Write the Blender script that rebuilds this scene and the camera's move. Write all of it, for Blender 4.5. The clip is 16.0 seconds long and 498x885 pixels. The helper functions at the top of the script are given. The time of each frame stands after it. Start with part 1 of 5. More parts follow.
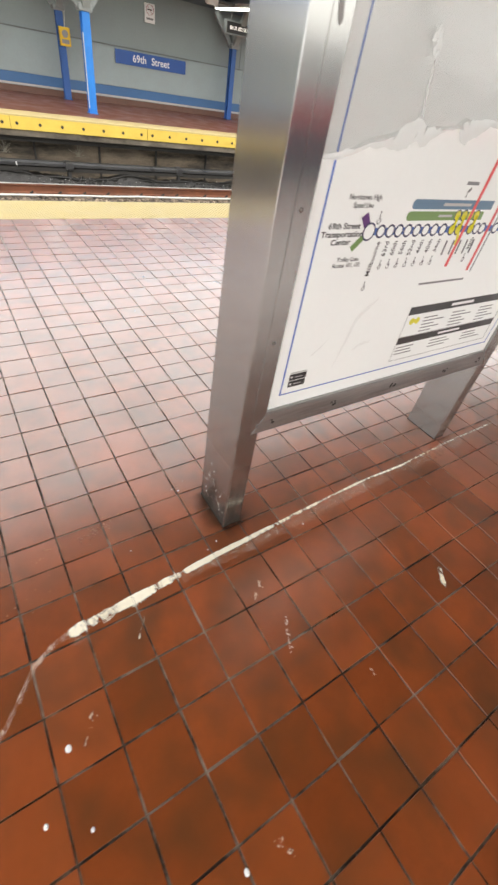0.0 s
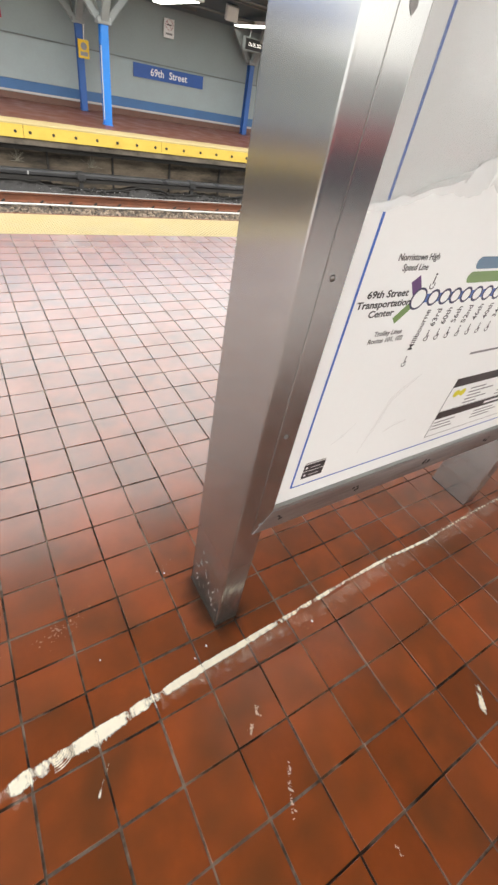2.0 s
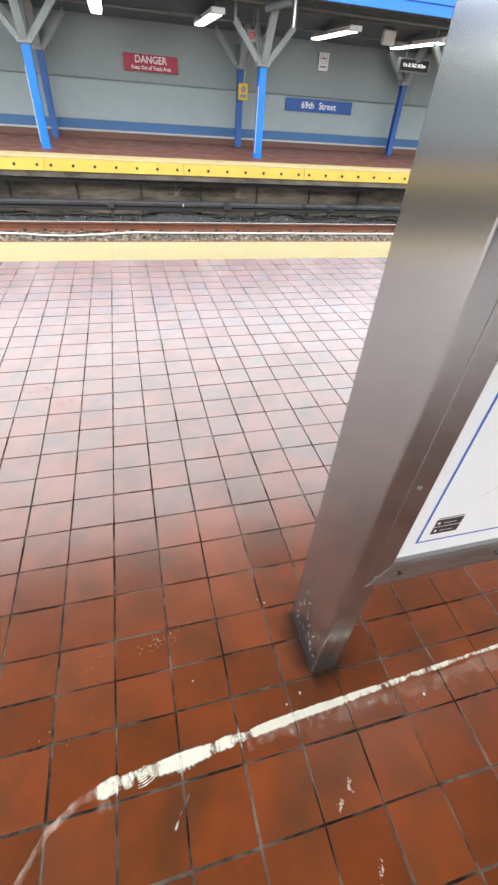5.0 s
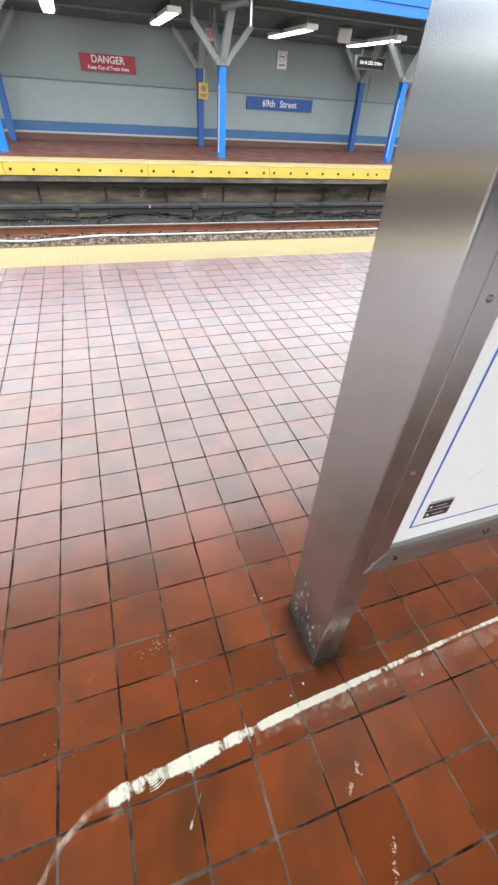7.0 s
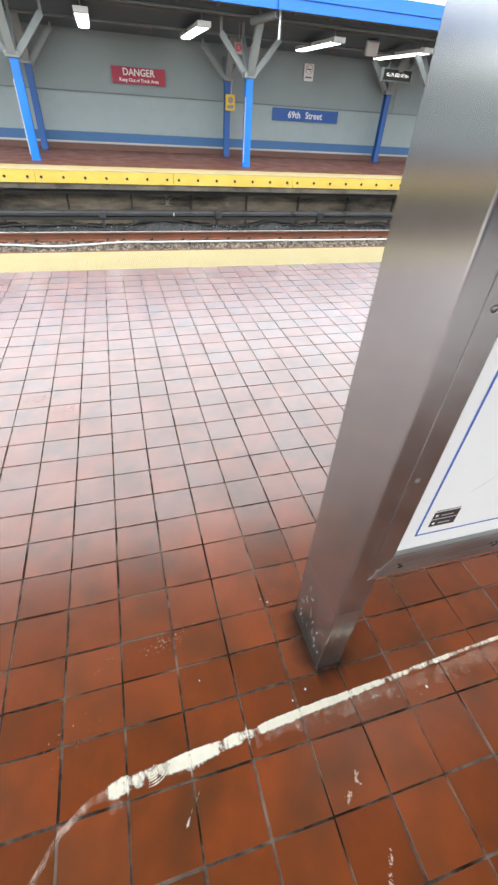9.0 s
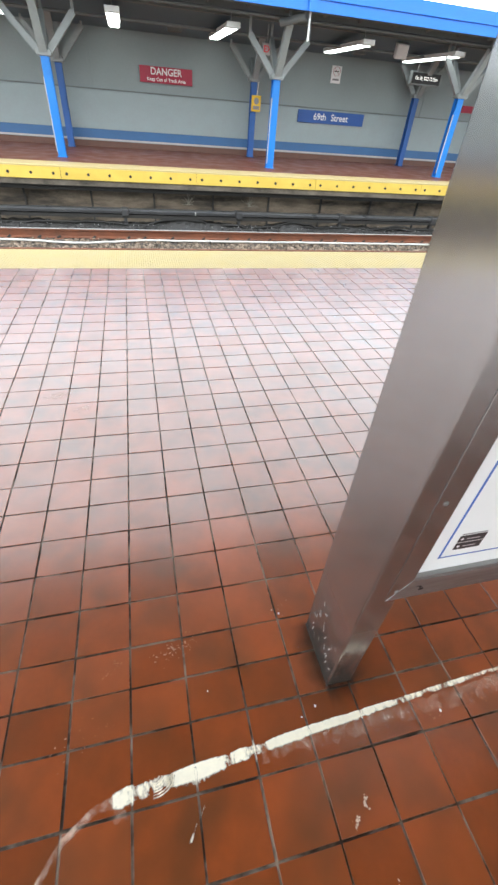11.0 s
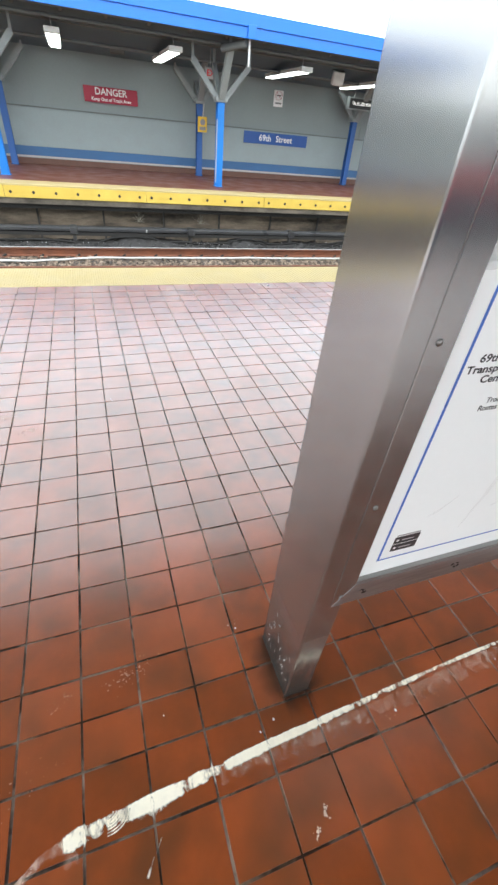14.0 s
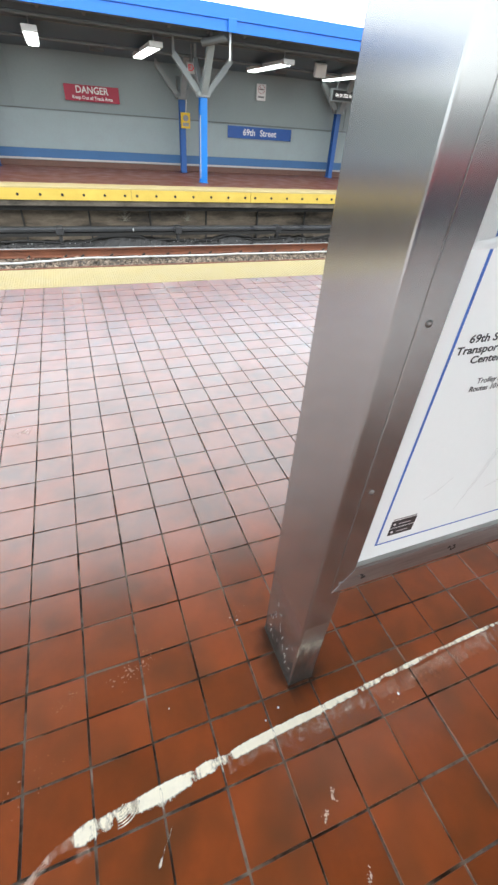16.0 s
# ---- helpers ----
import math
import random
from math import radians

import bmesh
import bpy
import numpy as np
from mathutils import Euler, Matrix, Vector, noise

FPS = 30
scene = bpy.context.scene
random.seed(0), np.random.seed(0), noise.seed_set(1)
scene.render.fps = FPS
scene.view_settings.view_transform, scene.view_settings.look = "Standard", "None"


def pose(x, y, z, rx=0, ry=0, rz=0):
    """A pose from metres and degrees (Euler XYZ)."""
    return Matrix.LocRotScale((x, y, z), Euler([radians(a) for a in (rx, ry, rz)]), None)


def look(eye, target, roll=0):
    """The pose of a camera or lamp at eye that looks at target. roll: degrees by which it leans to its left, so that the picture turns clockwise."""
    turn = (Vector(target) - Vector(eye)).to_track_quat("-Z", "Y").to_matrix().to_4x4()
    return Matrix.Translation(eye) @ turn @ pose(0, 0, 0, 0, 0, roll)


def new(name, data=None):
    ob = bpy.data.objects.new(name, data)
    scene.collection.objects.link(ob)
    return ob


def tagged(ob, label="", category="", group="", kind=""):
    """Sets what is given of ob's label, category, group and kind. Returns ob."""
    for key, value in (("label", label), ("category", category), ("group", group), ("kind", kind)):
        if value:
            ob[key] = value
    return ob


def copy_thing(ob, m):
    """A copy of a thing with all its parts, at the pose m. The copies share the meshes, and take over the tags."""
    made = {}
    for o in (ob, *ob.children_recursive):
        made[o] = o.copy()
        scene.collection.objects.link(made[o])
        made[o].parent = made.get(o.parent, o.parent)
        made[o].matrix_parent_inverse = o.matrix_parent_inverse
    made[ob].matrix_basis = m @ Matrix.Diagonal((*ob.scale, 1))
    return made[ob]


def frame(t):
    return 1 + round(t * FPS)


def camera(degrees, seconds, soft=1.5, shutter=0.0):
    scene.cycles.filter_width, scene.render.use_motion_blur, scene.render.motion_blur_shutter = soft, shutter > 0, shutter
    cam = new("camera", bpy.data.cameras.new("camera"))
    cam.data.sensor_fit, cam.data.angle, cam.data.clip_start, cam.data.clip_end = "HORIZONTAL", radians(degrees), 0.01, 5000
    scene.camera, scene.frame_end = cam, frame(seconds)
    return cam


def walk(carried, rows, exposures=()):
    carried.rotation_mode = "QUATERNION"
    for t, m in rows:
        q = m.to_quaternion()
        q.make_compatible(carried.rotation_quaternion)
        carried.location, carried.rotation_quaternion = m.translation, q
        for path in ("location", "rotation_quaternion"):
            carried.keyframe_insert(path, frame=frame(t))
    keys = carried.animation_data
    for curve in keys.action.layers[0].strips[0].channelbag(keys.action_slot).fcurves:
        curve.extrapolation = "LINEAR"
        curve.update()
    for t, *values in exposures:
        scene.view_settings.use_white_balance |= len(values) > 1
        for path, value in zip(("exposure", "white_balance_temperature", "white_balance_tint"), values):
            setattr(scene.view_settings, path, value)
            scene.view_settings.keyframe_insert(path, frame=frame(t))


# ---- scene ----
cam = camera(62.6, 16.0, soft=2.6, shutter=0.35)
PATH = [
    (0, (0.131, -0.587, 1.28), (1.078, 0.57, -0.048), 11.0),
    (0.5, (0.316, -0.597, 1.259), (1.218, 0.577, -0.085), 9.5),
    (1, (0.413, -0.537, 1.271), (1.086, 0.876, 0.026), 5.4),
    (1.5, (0.355, -0.387, 1.279), (1.181, 0.944, 0.035), 10.9),
    (2, (0.313, -0.297, 1.276), (1.253, 0.899, -0.022), 12.3),
    (2.5, (0.333, -0.289, 1.28), (1.274, 0.92, -0.006), 11.5),
    (3, (0.433, -0.28, 1.28), (1.119, 1.079, -0.016), 7.2),
    (3.5, (0.428, -0.251, 1.252), (0.859, 1.176, -0.081), 4.4),
    (3.7, (0.416, -0.239, 1.254), (0.805, 1.197, -0.082), 3.7),
    (5.8, (0.303, -0.228, 1.264), (0.818, 1.219, -0.017), 4.4),
    (6, (0.313, -0.23, 1.261), (0.835, 1.21, -0.026), 3.8),
    (6.5, (0.315, -0.229, 1.262), (0.858, 1.202, -0.025), 3.0),
    (7, (0.293, -0.23, 1.264), (0.847, 1.192, -0.029), 4.1),
    (7.5, (0.263, -0.224, 1.263), (0.82, 1.196, -0.03), 4.6),
    (8, (0.248, -0.223, 1.263), (0.8, 1.217, -0.011), 4.8),
    (8.2, (0.246, -0.228, 1.267), (0.793, 1.223, 0.005), 4.8),
    (10.3, (0.417, -0.267, 1.27), (0.792, 1.216, -0.018), 3.3),
    (10.5, (0.369, -0.259, 1.269), (0.761, 1.234, -0.003), 4.2),
    (11, (0.289, -0.218, 1.274), (0.722, 1.262, 0.0), 5.1),
    (11.5, (0.263, -0.199, 1.275), (0.749, 1.264, 0.001), 5.2),
    (12, (0.27, -0.204, 1.27), (0.796, 1.252, 0.003), 5.1),
    (12.5, (0.282, -0.218, 1.269), (0.848, 1.23, 0.011), 5.2),
    (13, (0.33, -0.243, 1.283), (0.919, 1.22, 0.052), 5.5),
    (13.5, (0.351, -0.245, 1.283), (0.95, 1.225, 0.066), 6.1),
    (14, (0.342, -0.236, 1.285), (0.947, 1.236, 0.072), 5.9),
    (14.5, (0.335, -0.232, 1.284), (0.947, 1.236, 0.072), 5.6),
    (15, (0.336, -0.239, 1.282), (0.951, 1.225, 0.065), 5.1),
    (15.5, (0.338, -0.246, 1.277), (0.959, 1.213, 0.058), 4.6),
    (16, (0.338, -0.247, 1.277), (0.963, 1.207, 0.054), 4.4),
]
walk(cam, [(t, look(eye, target, roll)) for t, eye, target, roll in PATH], [(0.0, -0.2, 7450, 9), (2.5, -0.14, 7350, 9.5), (3.5, -0.1, 6900, 8.5), (6.0, -0.08, 6650, 6), (16.0, -0.18, 6550, 5)])

# ---- light ----
world = bpy.data.worlds.new("overcast_sky")
scene.world = world
world.use_nodes = True
wn, wl = world.node_tree.nodes, world.node_tree.links
sky = wn.new("ShaderNodeTexSky")
sky.sky_type, sky.sun_disc = "NISHITA", False
sky.sun_elevation, sky.sun_rotation, sky.dust_density = radians(38), radians(177), 4.0
mixer = wn.new("ShaderNodeMix")
mixer.data_type = "RGBA"
mixer.inputs["Factor"].default_value = 0.85
scaled = wn.new("ShaderNodeVectorMath")
scaled.operation = "SCALE"
scaled.inputs["Scale"].default_value = 0.12
wl.new(sky.outputs["Color"], scaled.inputs[0])
wl.new(scaled.outputs[0], mixer.inputs["A"])
mixer.inputs["B"].default_value = (0.94, 1.01, 1.11, 1)
wl.new(mixer.outputs["Result"], wn["Background"].inputs["Color"])
wn["Background"].inputs["Strength"].default_value = 4.3

sun_data = bpy.data.lights.new("sun", "SUN")
sun_data.energy, sun_data.angle, sun_data.color = 0.5, radians(30), (1.0, 0.96, 0.9)
sun = new("sun", sun_data)
sun.matrix_world = look((4, -20, 20), (3, 6, 0))


# ---- materials ----
def material(name, color, rough=0.5, metal=0.0, vary=0.15, scale=8.0, bump=0.0, grain=60.0, stretch=(1, 1, 1), coat=0.0,
             per=None, per_amount=0.2, dirt=None, dirt_amount=0.0, dirt_scale=3.0, rough_vary=0.12, spec=0.5, emit=0.0, coat_rough=0.08, dirt_detail=7, per_rough=0.0, coat_ior=1.5, coat_vary=0.0, sheen=0.0, dirt_range=(0.32, 0.84)):
    """Base colour with broad and fine variation, dirt, per-piece tone, and a fine relief."""
    m = bpy.data.materials.new(name)
    m.use_nodes = True
    n, l = m.node_tree.nodes, m.node_tree.links
    b = n["Principled BSDF"]
    mp = n.new("ShaderNodeMapping")
    mp.inputs["Scale"].default_value = stretch
    geo = n.new("ShaderNodeNewGeometry")
    l.new(geo.outputs["Position"], mp.inputs["Vector"])
    broad = n.new("ShaderNodeTexNoise")
    broad.inputs["Scale"].default_value, broad.inputs["Detail"].default_value = scale, 5
    l.new(mp.outputs[0], broad.inputs["Vector"])
    fine = n.new("ShaderNodeTexNoise")
    fine.inputs["Scale"].default_value, fine.inputs["Detail"].default_value = grain, 3
    l.new(mp.outputs[0], fine.inputs["Vector"])
    add = n.new("ShaderNodeMath")
    add.operation = "MULTIPLY_ADD"
    l.new(fine.outputs["Fac"], add.inputs[0])
    add.inputs[1].default_value = 0.5
    l.new(broad.outputs["Fac"], add.inputs[2])
    value = n.new("ShaderNodeMapRange")
    value.inputs["From Min"].default_value, value.inputs["From Max"].default_value = 0.35, 1.15
    value.inputs["To Min"].default_value, value.inputs["To Max"].default_value = 1 - vary, 1 + vary
    l.new(add.outputs[0], value.inputs["Value"])
    out = value.outputs[0]
    if per:
        if per == "object":
            rnd = n.new("ShaderNodeObjectInfo").outputs["Random"]
        else:
            rnd = geo.outputs["Random Per Island"]
        pr = n.new("ShaderNodeMapRange")
        pr.inputs["To Min"].default_value, pr.inputs["To Max"].default_value = 1 - per_amount, 1 + per_amount
        l.new(rnd, pr.inputs["Value"])
        mul = n.new("ShaderNodeMath")
        mul.operation = "MULTIPLY"
        l.new(out, mul.inputs[0])
        l.new(pr.outputs[0], mul.inputs[1])
        out = mul.outputs[0]
    sc = n.new("ShaderNodeVectorMath")
    sc.operation = "SCALE"
    sc.inputs[0].default_value = color
    l.new(out, sc.inputs["Scale"])
    col = sc.outputs[0]
    if dirt:
        dn = n.new("ShaderNodeTexNoise")
        dn.inputs["Scale"].default_value, dn.inputs["Detail"].default_value = dirt_scale, dirt_detail
        dn.inputs["Roughness"].default_value = 0.65
        l.new(mp.outputs[0], dn.inputs["Vector"])
        dr = n.new("ShaderNodeMapRange")
        dr.interpolation_type = "SMOOTHSTEP"
        dr.inputs["From Min"].default_value, dr.inputs["From Max"].default_value = dirt_range
        dr.inputs["To Max"].default_value = dirt_amount
        l.new(dn.outputs["Fac"], dr.inputs["Value"])
        mx = n.new("ShaderNodeMix")
        mx.data_type = "RGBA"
        l.new(dr.outputs[0], mx.inputs["Factor"])
        l.new(col, mx.inputs["A"])
        mx.inputs["B"].default_value = (*dirt, 1)
        col = mx.outputs["Result"]
    l.new(col, b.inputs["Base Color"])
    rr = n.new("ShaderNodeMapRange")
    rr.inputs["From Min"].default_value, rr.inputs["From Max"].default_value = 0.3, 0.7
    rr.inputs["To Min"].default_value, rr.inputs["To Max"].default_value = max(0.03, rough - rough_vary), min(1, rough + rough_vary)
    l.new(broad.outputs["Fac"], rr.inputs["Value"])
    rough_out = rr.outputs[0]
    if per and per_rough:
        ra = n.new("ShaderNodeMath")
        ra.operation = "MULTIPLY_ADD"
        l.new(rnd, ra.inputs[0])
        ra.inputs[1].default_value = per_rough
        l.new(rough_out, ra.inputs[2])
        rough_out = ra.outputs[0]
        l.new(rough_out, b.inputs["Coat Roughness"])
    l.new(rough_out, b.inputs["Roughness"])
    b.inputs["Metallic"].default_value = metal
    b.inputs["Sheen Weight"].default_value, b.inputs["Sheen Roughness"].default_value = sheen, 0.35
    b.inputs["Specular IOR Level"].default_value = spec
    b.inputs["Coat Weight"].default_value = coat
    if coat_vary:
        # worn, scuffed patches where the glaze is thin
        wn_ = n.new("ShaderNodeTexNoise")
        wn_.inputs["Scale"].default_value, wn_.inputs["Detail"].default_value, wn_.inputs["Roughness"].default_value = 3.6, 4, 0.6
        l.new(mp.outputs[0], wn_.inputs["Vector"])
        wr = n.new("ShaderNodeMapRange")
        wr.inputs["From Min"].default_value, wr.inputs["From Max"].default_value = 0.36, 0.58
        wr.inputs["To Min"].default_value, wr.inputs["To Max"].default_value = coat * (1 - coat_vary), coat
        l.new(wn_.outputs["Fac"], wr.inputs["Value"])
        l.new(wr.outputs[0], b.inputs["Coat Weight"])
    b.inputs["Coat Roughness"].default_value = coat_rough
    b.inputs["Coat IOR"].default_value = coat_ior
    if emit:
        b.inputs["Emission Color"].default_value = (*color, 1)
        b.inputs["Emission Strength"].default_value = emit
    if bump:
        bp = n.new("ShaderNodeBump")
        bp.inputs["Strength"].default_value, bp.inputs["Distance"].default_value = bump, 0.004
        l.new(add.outputs[0], bp.inputs["Height"])
        l.new(bp.outputs[0], b.inputs["Normal"])
    return m


TERRACOTTA = (0.275, 0.0575, 0.0105)
TILE_ARGS = dict(rough=0.24, rough_vary=0.0, per_rough=0.05, spec=0.6, coat=1.0, coat_ior=1.69, coat_rough=0.28, vary=0.14, scale=7, bump=0.0, grain=60, dirt=(0.105, 0.038, 0.011), dirt_amount=0.85, dirt_scale=5, dirt_detail=2, coat_vary=0.2, sheen=0.45)
M_TILE = material("quarry_tile", TERRACOTTA, per="object", per_amount=0.2, **TILE_ARGS)
M_TILES = material("quarry_tiles", TERRACOTTA, per="island", per_amount=0.1, **TILE_ARGS)
M_GROUT = material("grout", (0.034, 0.022, 0.015), 0.8, spec=0.15, vary=0.4, scale=5, bump=0.2, grain=200, dirt=(0.29, 0.23, 0.18), dirt_amount=1.0, dirt_scale=6, dirt_range=(0.42, 0.64))
M_TACTILE = material("tactile_yellow", (0.51, 0.40, 0.185), 0.6, vary=0.10, scale=4, bump=0.2, grain=120, dirt=(0.54, 0.44, 0.24), dirt_amount=0.5)
M_CONCRETE = material("old_concrete", (0.17, 0.135, 0.10), 0.9, vary=0.7, scale=3.5, bump=0.6, grain=35, dirt=(0.010, 0.009, 0.008), dirt_amount=1.3, dirt_scale=2.6, stretch=(0.45, 1, 1.9))
M_BEAM = material("stained_concrete", (0.17, 0.145, 0.115), 0.9, vary=0.4, scale=3, bump=0.5, grain=40, dirt=(0.018, 0.016, 0.014), dirt_amount=1.0, dirt_scale=3.5, stretch=(0.6, 1, 1))
M_SOOT = material("sooty_steel", (0.022, 0.021, 0.020), 0.75, vary=0.4, scale=6, bump=0.3)
M_BALLAST = material("ballast", (0.24, 0.185, 0.14), 0.95, vary=0.4, scale=14, per="island", per_amount=0.85, bump=0.4, dirt=(0.055, 0.042, 0.033), dirt_amount=0.8, dirt_scale=1.2)
M_DEBRIS = material("sooty_debris", (0.045, 0.042, 0.040), 0.7, vary=0.5, scale=8, per="island", per_amount=0.9, bump=0.4, dirt=(0.02, 0.019, 0.018), dirt_amount=0.9, dirt_scale=1.5)
M_BED = material("track_bed", (0.085, 0.075, 0.066), 0.95, vary=0.5, scale=6, bump=0.9, grain=45)
M_TIE = material("tie_wood", (0.06, 0.048, 0.04), 0.9, vary=0.4, scale=7, bump=0.5, stretch=(6, 1, 6))
M_RUST = material("rusty_rail", (0.21, 0.075, 0.038), 0.8, vary=0.3, scale=5, bump=0.3, dirt=(0.07, 0.04, 0.03), dirt_amount=0.7, dirt_scale=2)
# pale and mostly non-metal, to paint in the far rail's glint
M_RAILHEAD = material("polished_rail_glint", (0.55, 0.54, 0.53), 0.4, 0.3, vary=0.08, scale=20)
M_COVER = material("third_rail_cover", (0.040, 0.041, 0.044), 0.36, vary=0.35, scale=3, bump=0.2, dirt=(0.05, 0.05, 0.05), dirt_amount=0.6)
M_CABLE = material("pale_cable", (0.72, 0.71, 0.68), 0.5, vary=0.15, scale=9)
M_STRAW = material("dead_straw", (0.27, 0.25, 0.21), 0.9, vary=0.3, scale=20)
M_EDGE = material("edge_yellow", (0.70, 0.50, 0.10), 0.45, vary=0.14, scale=3, bump=0.1, dirt=(0.5, 0.36, 0.06), dirt_amount=0.3, dirt_scale=4)
M_FARFLOOR = material("far_tile_floor", (0.20, 0.062, 0.034), 0.42, vary=0.2, scale=2.5, bump=0.1, grain=40, dirt=(0.10, 0.04, 0.028), dirt_amount=0.5)
M_WALL_UP = material("wall_grey", (0.25, 0.295, 0.30), 0.6, vary=0.08, scale=1.2, bump=0.05, grain=30)
M_WALL_LOW = material("wall_light_grey", (0.305, 0.372, 0.385), 0.55, vary=0.07, scale=1.4, bump=0.05, grain=30, dirt=(0.28, 0.30, 0.31), dirt_amount=0.4)
M_BAND = material("wall_blue_band", (0.045, 0.135, 0.30), 0.5, vary=0.12, scale=2.5)
M_SKIRT = material("brown_skirting", (0.13, 0.065, 0.05), 0.6, vary=0.25)
# darker blue, used on the rear columns only
M_REARBLUE = material("darker_blue_paint", (0.02, 0.10, 0.34), 0.5, vary=0.12, scale=4, bump=0.08, dirt=(0.03, 0.08, 0.22), dirt_amount=0.4)
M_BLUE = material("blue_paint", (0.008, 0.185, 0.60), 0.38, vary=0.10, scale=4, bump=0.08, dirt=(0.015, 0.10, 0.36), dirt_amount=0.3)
M_FASCIA = material("fascia_blue", (0.01, 0.155, 0.62), 0.4, vary=0.07, scale=2)
M_STEELGREY = material("grey_steel_paint", (0.27, 0.30, 0.305), 0.5, vary=0.14, scale=5, bump=0.08)
M_DECK = material("canopy_grey", (0.13, 0.185, 0.22), 0.8, vary=0.2, scale=1.6)
M_ROOF = material("roof_dark_grey", (0.055, 0.06, 0.064), 0.8, vary=0.25, scale=1.6)
M_PURLIN = material("purlin_grey", (0.17, 0.185, 0.19), 0.75, vary=0.2, scale=3)
M_FIXTURE = material("fixture_white", (0.75, 0.76, 0.75), 0.4, vary=0.06)
M_TUBE = material("lit_tube", (0.95, 1.0, 1.0), 0.4, vary=0.0, emit=6.0)
M_RED = material("sign_red", (0.36, 0.012, 0.045), 0.4, vary=0.06)
M_SIGNBLUE = material("sign_blue", (0.015, 0.085, 0.33), 0.4, vary=0.06)
M_SIGNWHITE = material("sign_white", (0.80, 0.80, 0.80), 0.45, vary=0.03)
M_CALL = material("callbox_yellow", (0.72, 0.46, 0.03), 0.45, vary=0.1)
M_CREAM = material("cream_board", (0.66, 0.60, 0.36), 0.5, vary=0.08)
M_BLACK = material("black_plastic", (0.012, 0.012, 0.013), 0.4, vary=0.2)
M_LED = material("led_white", (1.0, 0.98, 0.95), 0.4, vary=0.0, emit=1.6)
M_LEDRED = material("led_red", (0.62, 0.03, 0.05), 0.4, vary=0.0, emit=0.25)
M_STAINLESS = material("brushed_stainless", (0.36, 0.355, 0.345), 0.20, 0.87, vary=0.04, scale=1.5, bump=0.0, grain=30, stretch=(1, 1, 0.03), rough_vary=0.02,
                       dirt=(0.40, 0.38, 0.36), dirt_amount=0.2, dirt_scale=1.5)
n, l = M_STAINLESS.node_tree.nodes, M_STAINLESS.node_tree.links
cross = n.new("ShaderNodeVectorMath")
cross.operation = "CROSS_PRODUCT"
cross.inputs[1].default_value = (0, 0, 1)
l.new(n.new("ShaderNodeNewGeometry").outputs["Normal"], cross.inputs[0])
l.new(cross.outputs[0], n["Principled BSDF"].inputs["Tangent"])
n["Principled BSDF"].inputs["Anisotropic"].default_value = 0.68
M_ALU = material("worn_aluminium", (0.44, 0.44, 0.43), 0.42, 1.0, vary=0.15, scale=9, bump=0.1, grain=150, stretch=(0.1, 1, 1), dirt=(0.12, 0.115, 0.11), dirt_amount=0.9, dirt_scale=14)
M_BOLT = material("dull_bolt", (0.26, 0.25, 0.24), 0.5, 0.9, vary=0.2, scale=40)
M_SCUFF = material("pale_scuff", (0.34, 0.32, 0.30), 0.8, vary=0.2)
M_SMUDGE = material("dark_grime", (0.03, 0.028, 0.026), 0.8, vary=0.3)
M_TAPE = material("brown_tape", (0.32, 0.31, 0.30), 0.4, vary=0.3, scale=60)
M_PAPER = material("poster_paper", (0.915, 0.945, 0.93), 0.55, vary=0.02, scale=2, coat=0.6)
M_INK = material("ink_black", (0.02, 0.02, 0.022), 0.5, vary=0.1, coat=0.5)
M_INKGREY = material("ink_grey", (0.22, 0.22, 0.23), 0.5, vary=0.1, coat=0.5)
M_INKPALE = material("ink_pale", (0.5, 0.5, 0.5), 0.5, vary=0.1, coat=0.5)
M_LINE = material("ink_border_blue", (0.05, 0.15, 0.52), 0.5, vary=0.06, coat=0.5)
M_STOP = material("ink_stop_navy", (0.025, 0.03, 0.09), 0.5, vary=0.06, coat=0.5)
M_ROUTE = material("ink_route_blue", (0.05, 0.14, 0.46), 0.5, vary=0.06, coat=0.5)
M_PURPLE = material("ink_purple", (0.11, 0.03, 0.16), 0.5, vary=0.06, coat=0.5)
M_GREEN = material("ink_green", (0.17, 0.30, 0.09), 0.5, vary=0.06, coat=0.5)
M_TEAL = material("ink_teal", (0.10, 0.20, 0.30), 0.5, vary=0.06, coat=0.5)
M_INKYELLOW = material("ink_yellow", (0.72, 0.66, 0.04), 0.5, vary=0.06, coat=0.5)
M_INKRED = material("ink_red", (0.75, 0.10, 0.10), 0.5, vary=0.06, coat=0.5)
M_NAVY = material("navy_panel", (0.03, 0.035, 0.09), 0.6, vary=0.15)
M_REDPANEL = material("red_panel", (0.80, 0.03, 0.06), 0.6, vary=0.1)
M_PLAINWALL = material("plain_wall", (0.62, 0.66, 0.66), 0.8, vary=0.15, scale=1.5)


# ---- builders ----
def box(bm, x0, x1, y0, y1, z0, z1, bevel=0.0):
    r = bmesh.ops.create_cube(bm, size=1, matrix=Matrix.LocRotScale(((x0 + x1) / 2, (y0 + y1) / 2, (z0 + z1) / 2), None, (x1 - x0, y1 - y0, z1 - z0)))
    if bevel:
        edges = list({e for v in r["verts"] for e in v.link_edges})
        bmesh.ops.bevel(bm, geom=edges, offset=bevel, segments=2, affect="EDGES", profile=0.6)
    return bm


